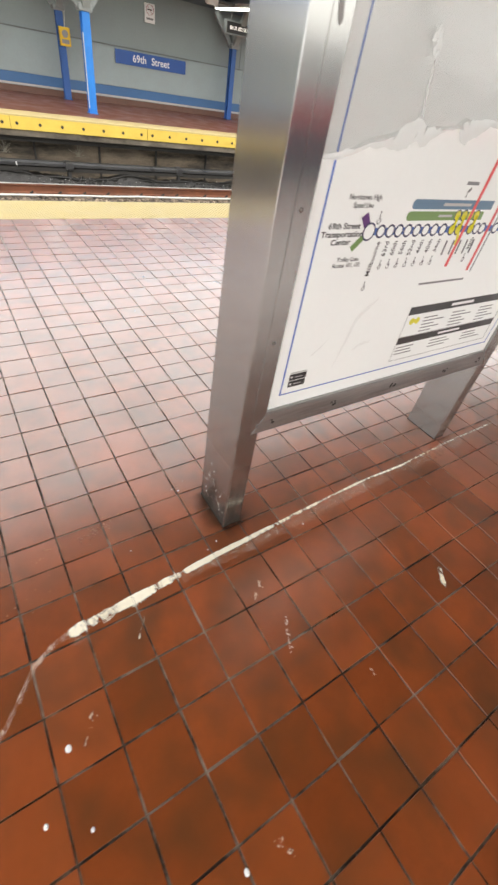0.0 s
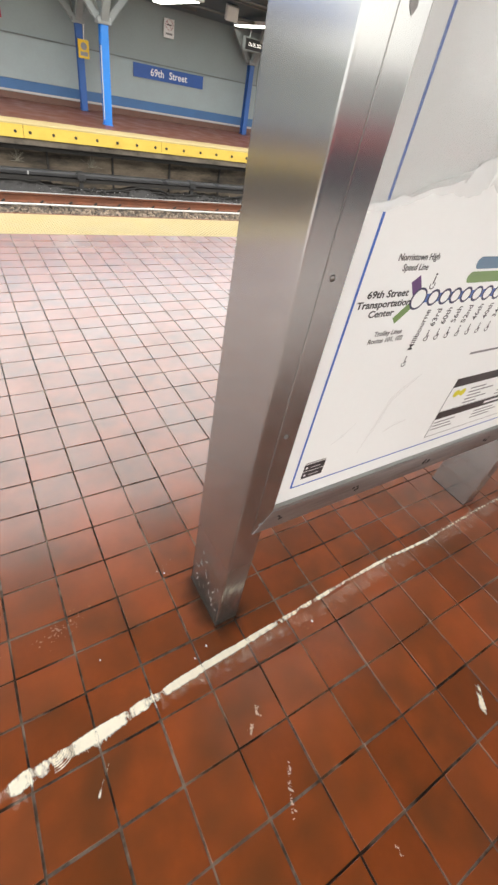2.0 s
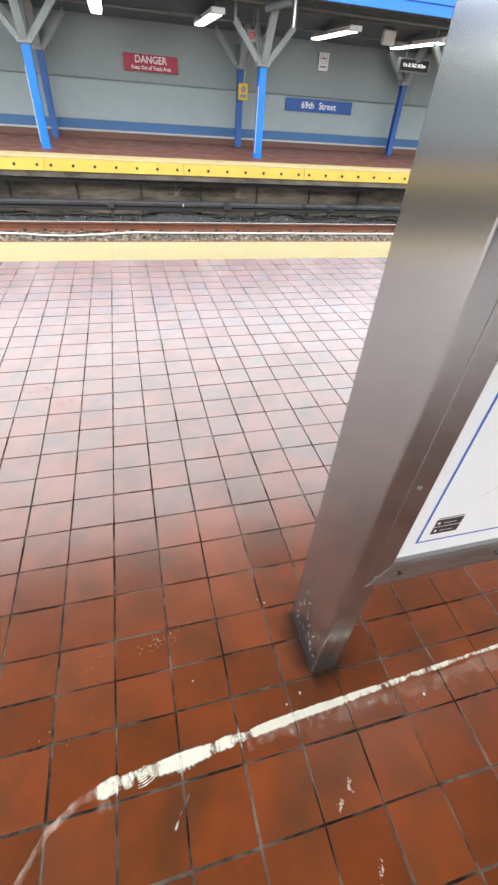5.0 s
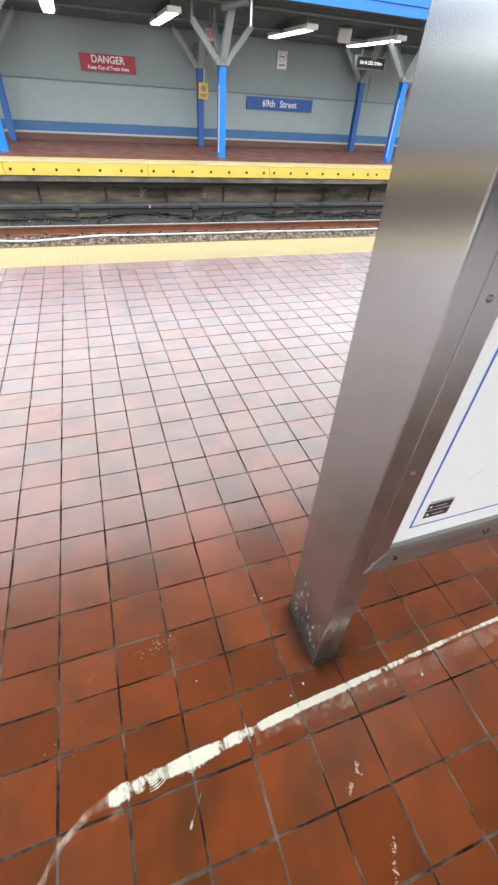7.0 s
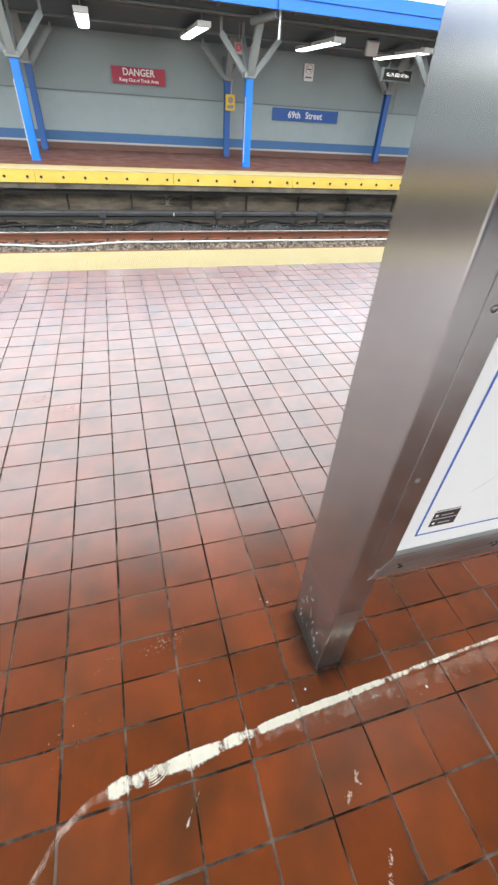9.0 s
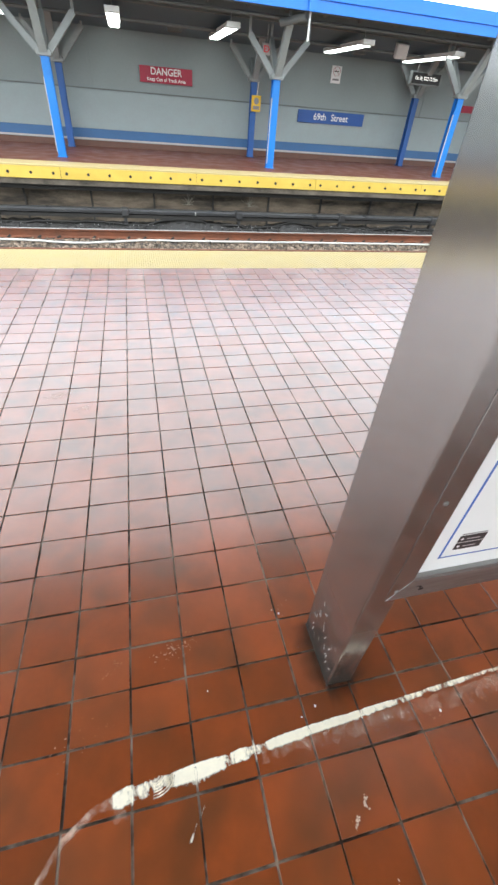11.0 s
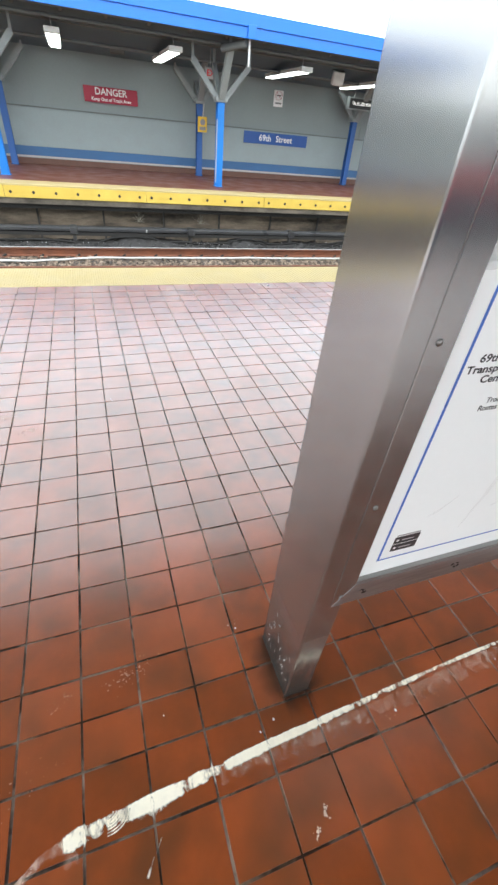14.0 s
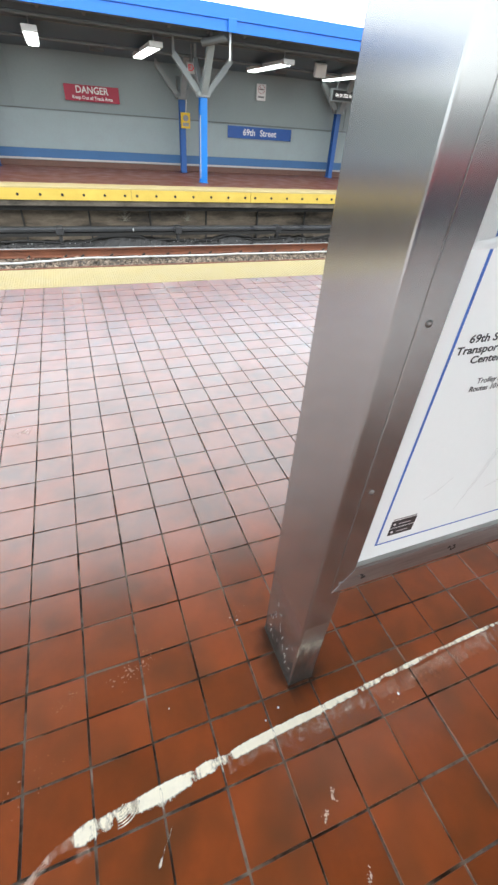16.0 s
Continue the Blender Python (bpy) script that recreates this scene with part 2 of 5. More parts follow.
def bar(bm, a, b, w, d=None, roll=0.0):
    """A square bar from a to b."""
    a, b = Vector(a), Vector(b)
    q = (b - a).to_track_quat("Z", "Y")
    m = Matrix.LocRotScale((a + b) / 2, q, None) @ pose(0, 0, 0, 0, 0, roll) @ Matrix.Diagonal((w, d or w, (b - a).length, 1))
    bmesh.ops.create_cube(bm, size=1, matrix=m)
    return bm


def rod(bm, a, b, r, seg=12):
    a, b = Vector(a), Vector(b)
    m = Matrix.LocRotScale((a + b) / 2, (b - a).to_track_quat("Z", "Y"), None)
    bmesh.ops.create_cone(bm, cap_ends=True, segments=seg, radius1=r, radius2=r, depth=(b - a).length, matrix=m)
    return bm


def extrude_x(bm, profile, x0, x1):
    """A closed (y, z) outline swept along x."""
    a = [bm.verts.new((x0, y, z)) for y, z in profile]
    b = [bm.verts.new((x1, y, z)) for y, z in profile]
    k = len(profile)
    for i in range(k):
        bm.faces.new((a[i], a[(i + 1) % k], b[(i + 1) % k], b[i]))
    bm.faces.new(a[::-1])
    bm.faces.new(b)
    bmesh.ops.recalc_face_normals(bm, faces=bm.faces)
    return bm


def to_mesh(name, bm, mat, smooth=False):
    me = bpy.data.meshes.new(name)
    bm.to_mesh(me)
    bm.free()
    me.materials.append(mat)
    if smooth:
        me.polygons.foreach_set("use_smooth", [True] * len(me.polygons))
    return me


def solid(name, bm, mat, label="", category="", group="", kind="", smooth=False):
    return tagged(new(name, to_mesh(name, bm, mat, smooth)), label, category, group, kind)


def part(name, bm, mat, parent, label="", smooth=False):
    ob = new(name, to_mesh(name, bm, mat, smooth))
    ob.parent = parent
    return tagged(ob, label)


def anchor(name, at, label, category, group="", kind=""):
    ob = new(name)
    ob.location = at
    return tagged(ob, label, category, group, kind)


def B(*a, **k):
    return box(bmesh.new(), *a, **k)


def words(name, text, size, mat, parent, m, align="CENTER", bold=0.0, squeeze=1.0, label=""):
    """Lettering as a thin mesh; m places its plane."""
    cu = bpy.data.curves.new(name, "FONT")
    cu.body, cu.size, cu.align_x, cu.align_y, cu.offset, cu.extrude = text, size, align, "CENTER", bold, min(0.0004, size * 0.006)
    cu.resolution_u = 3
    tmp = bpy.data.objects.new(name, cu)
    scene.collection.objects.link(tmp)
    dg = bpy.context.evaluated_depsgraph_get()
    me = bpy.data.meshes.new_from_object(tmp.evaluated_get(dg))
    bpy.data.objects.remove(tmp)
    me.transform(m @ Matrix.Diagonal((squeeze, 1, 1, 1)))
    me.materials.clear()
    me.materials.append(mat)
    ob = new(name, me)
    ob.parent = parent
    return tagged(ob, label)


def facing(x, y, z, roll=0.0):
    """A plane that looks towards -y, its x along the platform."""
    return pose(x, y, z, 90, 0, 0) @ pose(0, 0, 0, 0, 0, roll)


# ---- setting ----
X0, X1 = -22.0, 30.0
EDGE, TACT = 4.515, 3.925          # near platform's edge, start of the tactile strip
FAR_EDGE, WALL = 10.65, 15.05      # far platform's edge, far wall
BED = -1.24

floor = solid("floor", B(X0, X1, -4.9, EDGE - 0.02, -0.32, -0.0004), M_GROUT, "dark cement grout bed of the tiled station platform", "floor", kind="structure")
solid("platform_wall", B(X0, X1, EDGE - 0.35, EDGE - 0.06, BED - 0.1, -0.325), M_CONCRETE, "concrete face under the near platform edge", "wall", kind="structure")
solid("ground", B(-300, 300, -300, 300, BED - 0.4, BED), M_BED, "dark gravelly track bed between the platforms", "ground", kind="structure")
solid("platform_far", B(X0, X1, FAR_EDGE + 0.025, WALL, -0.24, 0.0), M_FARFLOOR, "reddish brown tiled far platform", "floor", kind="structure")
wall = solid("wall_north", B(X0, X1, WALL, WALL + 0.3, -0.33, 2.6), M_WALL_UP, "grey painted panel wall behind the far platform", "wall", kind="structure")
solid("platform_wall_far", B(X0, X1, FAR_EDGE + 0.32, FAR_EDGE + 0.6, BED - 0.1, -0.335), M_CONCRETE, "stained old concrete face under the far platform", "wall", kind="structure")
part("lower_panel", B(X0, X1, WALL - 0.035, WALL - 0.003, 0.415, 1.27, bevel=0.006), M_WALL_LOW, wall, "light grey lower wall panels")
# the ledge's dark grey stands in for the shadow line at the panel seam
part("ledge", B(X0, X1, WALL - 0.06, WALL - 0.004, 1.275, 1.30, bevel=0.005), M_PURLIN, wall, "narrow ledge strip, dark grey for its shadow line")
part("blue_band", B(X0, X1, WALL - 0.045, WALL - 0.003, 0.20, 0.411), M_BAND, wall, "blue painted band along the wall foot")
part("white_strip", B(X0, X1, WALL - 0.05, WALL - 0.003, 0.155, 0.196), M_INKPALE, wall, "thin pale strip")
part("skirting", B(X0, X1, WALL - 0.04, WALL - 0.003, 0.002, 0.141), M_SKIRT, wall, "dark brown skirting")
for i in range(-4, 6):
    x = -0.55 + 5.03 * i
    part("panel_joint", B(x - 0.03, x + 0.03, WALL - 0.02, WALL - 0.002, 1.31, 2.42, bevel=0.004), M_WALL_UP, wall)

# tactile strip with rows of domes
tactile = solid("tactile_strip", B(X0, X1, TACT, EDGE, -0.05, 0.004, bevel=0.004), M_TACTILE, "pale yellow tactile warning strip along the platform edge", "tactile strip", kind="structure")


def dome_field(x0, x1, y0, y1, step, r, z):
    bm = bmesh.new()
    x, odd = x0, False
    ring = [(math.cos(a * math.pi / 3), math.sin(a * math.pi / 3)) for a in range(6)]
    while x < x1:
        odd = not odd
        y = y0 + (step / 2 if odd else 0)
        while y < y1:
            lo = [bm.verts.new((x + r * c, y + r * s, z)) for c, s in ring]
            hi = [bm.verts.new((x + r * 0.6 * c, y + r * 0.6 * s, z + 0.0045)) for c, s in ring]
            for k in range(6):
                bm.faces.new((lo[k], lo[(k + 1) % 6], hi[(k + 1) % 6], hi[k]))
            bm.faces.new(hi)
            y += step
        x += step / 2
    return bm


domes = part("domes", dome_field(-6, 9, TACT + 0.03, EDGE - 0.02, 0.043, 0.012, 0.004), M_TACTILE, tactile)
domes["kind"] = "stuff"

# near roof over the camera, unseen: closes the place above and steers light
solid("ceiling", B(-3.2, X1, -5.6, 3.4, 3.5, 3.65), M_ROOF, "dark underside of the near platform roof", "ceiling", kind="structure")
for i in range(4):
    solid("roof_post", B(-14.1 + 9 * i, -13.9 + 9 * i, -2.7, -2.5, 0.0, 3.5, bevel=0.01), M_STEELGREY, "grey painted steel roof post", "post", "near roof posts", "structure")
# unseen stand-in: bands are mirrored in the steel, height and tone steer light
south = solid("wall_south", B(X0, X1, -9.3, -9.0, BED, 2.1), M_PLAINWALL, "unseen pale wall added behind the camera for reflections and bounce", "wall", kind="structure")
part("navy_band", B(X0, X1, -8.995, -8.98, -0.6, 0.545), M_NAVY, south)
part("red_band", B(X0, X1, -8.995, -8.978, 0.55, 1.02), M_REDPANEL, south)

# ---- far platform edge and face ----
edge = anchor("platform_edging", (0, FAR_EDGE, 0), "yellow rubbing boards along the far platform edge", "platform edge", kind="structure")
top = B(X0, X1, FAR_EDGE - 0.034, FAR_EDGE + 0.6, -0.022, 0.006, bevel=0.005)
top.transform(Matrix.Translation((0, -FAR_EDGE, 0)))
part("tactile_top", top, M_TACTILE, edge, "pale yellow tactile surface")
PANEL = 2.86
for i in range(-4, 8):
    a = -1.17 + PANEL * i
    bd = B(a + 0.004, a + PANEL - 0.004, -0.03, 0.018, -0.240, -0.024, bevel=0.006)
    bo = part("board", bd, M_EDGE, edge, "bright yellow rubbing board")
    st = bmesh.new()
    for k in range(7):
        x = a + 0.12 + 0.4325 * k
        rod(st, (x, -0.045, -0.137), (x, -0.029, -0.137), 0.028, 10)
    part("bolt_heads", st, M_SMUDGE, bo, "dark bolt heads")
part("edge_beam", extrude_x(bmesh.new(), [(0.0, -0.35), (0.0, -0.245), (0.30, -0.245), (0.30, -0.35)], X0, X1), M_BEAM, edge, "grimy concrete edge beam")
# added dark strip, stands in for the shaded recess under the edge beam
part("conduit", extrude_x(bmesh.new(), [(0.10, -0.45), (0.10, -0.37), (0.2, -0.37), (0.2, -0.45)], X0, X1), M_SOOT, edge, "dark strip standing in for the dark gap under the edge")
for i in range(-14, 22):
    x = 0.732 + 1.385 * i
    solid("pilaster", B(x - 0.018, x + 0.018, FAR_EDGE + 0.26, FAR_EDGE + 0.318, BED, -0.46, bevel=0.008), M_SOOT, "sooty steel upright on the platform face", "upright", "platform face uprights", "structure")

# ---- track ----
RAIL_PROFILE = [(-0.07, 0), (0.07, 0), (0.07, 0.012), (0.012, 0.03), (0.012, 0.125), (0.036, 0.135), (0.036, 0.165), (-0.036, 0.165), (-0.036, 0.135), (-0.012, 0.125), (-0.012, 0.03), (-0.07, 0.012)]
for y in (8.50, 9.99):
    r = anchor("rail", (0, y, -1.215), "rusty steel running rail beside the ballast", "rail", "running rails")
    part("rail_body", extrude_x(bmesh.new(), RAIL_PROFILE, X0, X1), M_RUST, r)
    # far head is pale for its glint, near head brown for its shade
    part("railhead", B(X0, X1, -0.033, 0.033, 0.1655, 0.172), M_RAILHEAD if y > 9 else M_RUST, r, "worn rail head, its glint painted pale" if y > 9 else "rust brown rail head, its shade painted in")
tie = anchor("railway_tie", (0, 0, 0), "dark weathered timber railway tie in the ballast", "railway tie", "railway ties")
part("timber", B(-0.11, 0.11, 7.95, 10.5, BED - 0.03, -1.218, bevel=0.012), M_TIE, tie)
for y in (8.50, 9.99):
    part("tie_plate", B(-0.09, 0.09, y - 0.17, y + 0.17, -1.2175, -1.207, bevel=0.004), M_RUST, tie, "rusty tie plate")
    for dy in (-0.10, 0.10):
        part("rail_clip", rod(bmesh.new(), (-0.035, y + dy, -1.207), (0.035, y + dy, -1.165), 0.02, 8), M_SOOT, tie, "dark rail clip")
tie.location.x = -8.135
for i in range(1, 36):
    copy_thing(tie, pose(-8.135 + 0.577 * i + 0.05 * math.sin(i * 2.4), 0, 0, 0, 0, 0.6 * math.sin(i * 1.7)))


def gravel(count, x0, x1, y0, y1, lo, hi, seed, base, mat=M_BALLAST):
    rng = np.random.default_rng(seed)
    bm0 = bmesh.new()
    bmesh.ops.create_icosphere(bm0, subdivisions=1, radius=1)
    v0 = np.array([v.co for v in bm0.verts])
    f0 = np.array([[v.index for v in f.verts] for f in bm0.faces])
    bm0.free()
    verts, faces = [], []
    for k in range(count):
        s = rng.uniform(lo, hi) * rng.uniform(0.6, 1.25, 3)
        v = v0 * rng.uniform(0.72, 1.2, (len(v0), 1)) * s
        a = rng.uniform(0, 6.28)
        v = v @ np.array([[math.cos(a), -math.sin(a), 0], [math.sin(a), math.cos(a), 0], [0, 0, 1]])
        y = rng.uniform(y0, y1)
        while min(abs(y - 8.50), abs(y - 9.99)) < 0.10:
            y = rng.uniform(y0, y1)
        v = v + (rng.uniform(x0, x1), y, base + s[2] * rng.uniform(-0.2, 0.5))
        verts.append(v)
        faces.append(f0 + k * len(v0))
    me = bpy.data.meshes.new("ballast")
    me.from_pydata(np.concatenate(verts).tolist(), [], np.concatenate(faces).tolist())
    me.materials.append(mat)
    return me


tagged(new("ballast", gravel(15000, -5, 12, 8.05, 10.2, 0.012, 0.040, 3, BED + 0.006)), "loose grey ballast stones around the ties", "ballast", kind="stuff")
tagged(new("debris", gravel(7000, -5, 12, 10.06, 10.6, 0.012, 0.045, 5, BED + 0.18, M_DEBRIS)), "dark heaped stones and dirt by the platform face", "debris", kind="stuff")

tagged(new("litter", gravel(420, -5, 12, 10.07, 10.5, 0.003, 0.011, 8, BED + 0.25, M_INKPALE)), "pale scraps of litter in the dirt by the third rail", "litter", kind="stuff")

cable = bpy.data.curves.new("track_cable", "CURVE")
cable.dimensions, cable.bevel_depth, cable.bevel_resolution = "3D", 0.019, 3
sp = cable.splines.new("POLY")
bends = [(X0, 9.60), (-2.9, 9.61), (-2.08, 9.585), (-1.7, 9.54), (-1.32, 9.435), (-0.81, 9.392), (-0.3, 9.483), (0.15, 9.595), (0.53, 9.668), (1.5, 9.637), (2.5, 9.634), (3.85, 9.641), (5.3, 9.625), (X1, 9.63)]
sp.points.add(199)
for i, p in enumerate(sp.points):
    x = X0 + (X1 - X0) * i / 199 if i in (0, 199) else -7 + 20 * i / 199
    (xa, ya), (xb, yb) = next((u, w) for u, w in zip(bends, bends[1:]) if x <= w[0])
    k = (x - xa) / (xb - xa)
    k = k * k * (3 - 2 * k)
    p.co = (x, ya + (yb - ya) * k + 0.006 * noise.noise((x * 2.5, 0, 0)), BED + 0.066 + 0.008 * noise.noise((x * 1.4, 4.0, 0)), 1)
cable.materials.append(M_CABLE)
tagged(new("track_cable", cable), "pale grey cable lying between the rails", "cable")

third = anchor("third_rail", (0, 10.3, 0), "grey covered third rail on brackets", "third rail")
part("cover", extrude_x(bmesh.new(), [(-0.09, -0.775), (-0.09, -0.725), (-0.05, -0.70), (0.10, -0.70), (0.10, -0.775)], X0, X1), M_COVER, third, "grey protective cover")
part("contact_rail", extrude_x(bmesh.new(), [(-0.075, -0.865), (-0.075, -0.80), (0.06, -0.80), (0.06, -0.865)], X0, X1), M_SOOT, third, "dark contact rail")
for i in range(-7, 12):
    x = 0.06 + 2.57 * i
    br = part("bracket", B(x - 0.08, x + 0.08, -0.12, 0.12, -0.83, -0.68, bevel=0.025), M_COVER, third, "grey clamp bracket")
    part("leg", B(x - 0.035, x + 0.035, -0.05, 0.05, BED, -0.83, bevel=0.006), M_COVER, br)

bm = bmesh.new()
gx, gy = 240, 12
rows_m = []
for i in range(gx + 1):
    x = -6 + 18 * i / gx
    swell = 0.225 + 0.10 * noise.noise((x * 0.8, 2.0, 0)) + 0.10 * math.exp(-((x - 1.25) / 0.55) ** 2) + 0.09 * math.exp(-((x - 3.95) / 0.5) ** 2)
    rows_m.append([bm.verts.new((x, 10.06 + 0.88 * j / gy, BED - 0.01 + max(0.0, swell * (0.15 + math.sin(math.pi * min(1, 0.12 + j / gy)) ** 0.8) + 0.05 * noise.noise((x * 6, j * 0.55, 1.0)) + 0.03 * noise.noise((x * 17, j * 1.3, 5.0))))) for j in range(gy + 1)])
for i in range(gx):
    for j in range(gy):
        bm.faces.new((rows_m[i][j], rows_m[i + 1][j], rows_m[i + 1][j + 1], rows_m[i][j + 1]))
solid("dirt_heap", bm, M_DEBRIS, "low uneven heap of sooty dirt under the third rail", "dirt heap", kind="stuff")

humps = [(-7, -0.95), (-2.1, -0.945), (-1.25, -0.93), (-0.35, -0.92), (0.1, -0.965), (0.39, -0.96), (0.83, -0.875), (1.28, -0.84), (1.68, -0.855), (1.98, -0.92), (2.6, -0.955), (3.38, -0.95), (3.65, -0.875), (3.93, -0.845), (4.34, -0.88), (4.65, -0.95), (6.0, -0.95), (6.8, -0.87), (7.6, -0.95), (12, -0.95)]
for k, (y, dz, r) in enumerate(((10.24, -0.035, 0.020), (10.27, -0.07, 0.018), (10.23, -0.10, 0.016))):
    cu = bpy.data.curves.new("feeder_cable", "CURVE")
    cu.dimensions, cu.bevel_depth, cu.bevel_resolution = "3D", r, 2
    sp = cu.splines.new("POLY")
    sp.points.add(299)
    for i, p in enumerate(sp.points):
        x = -6.5 + 18 * i / 299
        (xa, za), (xb, zb) = next((u, w) for u, w in zip(humps, humps[1:]) if x <= w[0])
        q = (x - xa) / (xb - xa)
        z = za + (zb - za) * q * q * (3 - 2 * q)
        p.co = (x, y + 0.03 * noise.noise((x * 0.9, 7.0, k)), max(BED + r, z + dz + 0.03 * noise.noise((x * 2.2, 3.0 * k, 0.5)) + 0.016 * noise.noise((x * 7, 2.0 * k, 3.5))), 1)
        p.radius = 1 + 0.35 * noise.noise((x * 3.5, 1.0, k))
    cu.materials.append(M_SOOT)
    tagged(new("feeder_cable", cu), "black sagging feeder cable beside the third rail", "cable", "feeder cables")
part("splice_mark", B(1.588, 1.618, -0.094, -0.088, -0.78, -0.715), M_INKPALE, third, "white painted mark on the cover")


def dry_weed(x, y, z, seed, label):
    """Pale dead stems hanging from a crack."""
    rg = random.Random(seed)
    w = anchor("dry_weed", (x, y, z), label, "weed", "dry weeds")
    for k in range(22):
        bm = bmesh.new()
        dx, up = rg.gauss(0, 0.10), rg.uniform(-0.12, 0.12)
        a = Vector((rg.uniform(-0.04, 0.04), 0, -0.10))
        for j in range(1, 5):
            u = j / 4
            b = Vector((dx * u ** 1.4 + rg.uniform(-0.01, 0.01), -0.04 * u, -0.10 + (up + 0.12) * u + rg.uniform(-0.01, 0.01)))
            bar(bm, a, b, 0.005)
            a = b
        part("stem", bm, M_STRAW, w)


for x, seed in ((1.53, 1), (3.02, 2)):
    dry_weed(x, FAR_EDGE + 0.31, -0.60, seed, "dead pale weed growing from the stained platform face")

# ---- canopy over the far platform ----
XC = -8.6                        # canopy cut here, unseen, to brighten the post's reflection; platform runs on open
YA, ZA, YB, ZB = 10.95, 2.95, WALL + 0.3, 2.47
canopy = anchor("canopy", (0, 0, 0), "dark grey canopy over the far platform with blue fascia", "canopy", kind="structure")
part("roof_deck", extrude_x(bmesh.new(), [(YA, ZA), (YA, ZA + 0.12), (YB, ZB + 0.12), (YB, ZB)], XC, X1), M_DECK, canopy, "dark grey roof underside")
part("fascia", extrude_x(bmesh.new(), [(YA - 0.05, 2.75), (YA - 0.05, 2.905), (YA - 0.03, 2.905), (YA - 0.03, 2.925), (YA - 0.07, 2.925), (YA - 0.07, 3.13), (YA - 0.001, 3.13), (YA - 0.001, 2.75)], XC, X1), M_FASCIA, canopy, "bright blue fascia board")
slope = (ZB - ZA) / (YB - YA)
for y in (11.3, 11.75, 12.2):
    z = ZA + slope * (y - YA)
    part("purlin", extrude_x(bmesh.new(), [(y - 0.06, z - 0.13), (y - 0.06, z - 0.002), (y + 0.06, z - 0.002), (y + 0.06, z - 0.13)], XC, X1), M_PURLIN, canopy)
for i in range(-8, 28):
    x = -1.26 + 0.835 * i
    bm = bmesh.new()
    bar(bm, (x, YA + 0.05, ZA - 0.05), (x, 12.2, ZA - 0.05 + slope * 1.2), 0.07, 0.09)
    part("rafter", bm, M_PURLIN, canopy)
for y, z, r in ((11.7, 2.70, 0.03), (11.85, 2.71, 0.022), (13.2, 2.52, 0.03)):
    part("pipe", rod(bmesh.new(), (XC, y, z), (X1, y, z), r, 8), M_PURLIN, canopy, "grey conduit pipe", smooth=True)
for x in (-6.2, 4.05, 14.3):
    gut = part("gutter_box", B(x - 0.09, x + 0.09, YA - 0.10, YA - 0.072, 2.74, 2.95, bevel=0.01), M_FASCIA, canopy, "blue bracket on the fascia")
    part("downpipe", rod(bmesh.new(), (x - 0.04, YA + 0.12, 2.70), (x - 0.45, 11.5, 2.60), 0.07, 12), M_PURLIN, gut, "grey drain pipe")
    part("drop_pipe", rod(bmesh.new(), (x + 0.02, YA + 0.1, 2.78), (x + 0.02, YA + 0.1, 2.33), 0.022, 8), M_FIXTURE, gut, "thin pale vertical pipe")

# ---- columns ----
def column(at, label, group, paint, half):
    c = anchor("column", at, label, "column", group)
    bm = bmesh.new()
    box(bm, -half, half, -0.088, -0.074, 0.012, 1.74)
    box(bm, -half, half, 0.074, 0.088, 0.012, 1.74)
    box(bm, -0.008, 0.008, -0.074, 0.074, 0.012, 1.74)
    part("shaft", bm, paint, c, "blue painted steel shaft")
    # pale strip paints in the sky-lit flange edge of the front columns
    if at[1] < 13:
        part("flange_highlight", B(-half - 0.017, -half - 0.001, -0.09, -0.06, 0.10, 1.40), M_INKPALE, c, "pale strip painted for the lit flange edge")
    part("base_plate", B(-0.11, 0.11, -0.11, 0.11, 0.001, 0.012, bevel=0.003), paint, c)
    part("capital", B(-0.15, 0.15, -0.14, 0.14, 1.73, 1.85, bevel=0.04), M_STEELGREY, c, "grey welded capital")
    for dx, dy, top in ((-0.68, 0, 2.44), (0.68, 0, 2.44), (0, -0.68, 2.62), (0, 0.68, 2.44)):
        a = part("arm", bar(bmesh.new(), (dx * 0.17, dy * 0.17, 1.82), (dx, dy, top), 0.15 if dy < 0 else 0.10, 0.12), M_STEELGREY, c, "grey slanting arm")
        z = ZA + slope * (at[1] + dy - YA) - 0.02
        part("hanger", bar(bmesh.new(), (dx, dy, top - 0.04), (dx, dy, z), 0.05), M_STEELGREY, a)
    return c


for x in (-6.28, -1.25, 3.78, 8.78, 13.8):
    column((x, 12.15, 0), "bright blue steel column with grey branching arms", "front columns", M_BLUE, 0.083)
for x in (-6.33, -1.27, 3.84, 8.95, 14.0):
    column((x, 14.62, 0), "blue steel column by the far wall with grey arms", "rear columns", M_REARBLUE, 0.078)


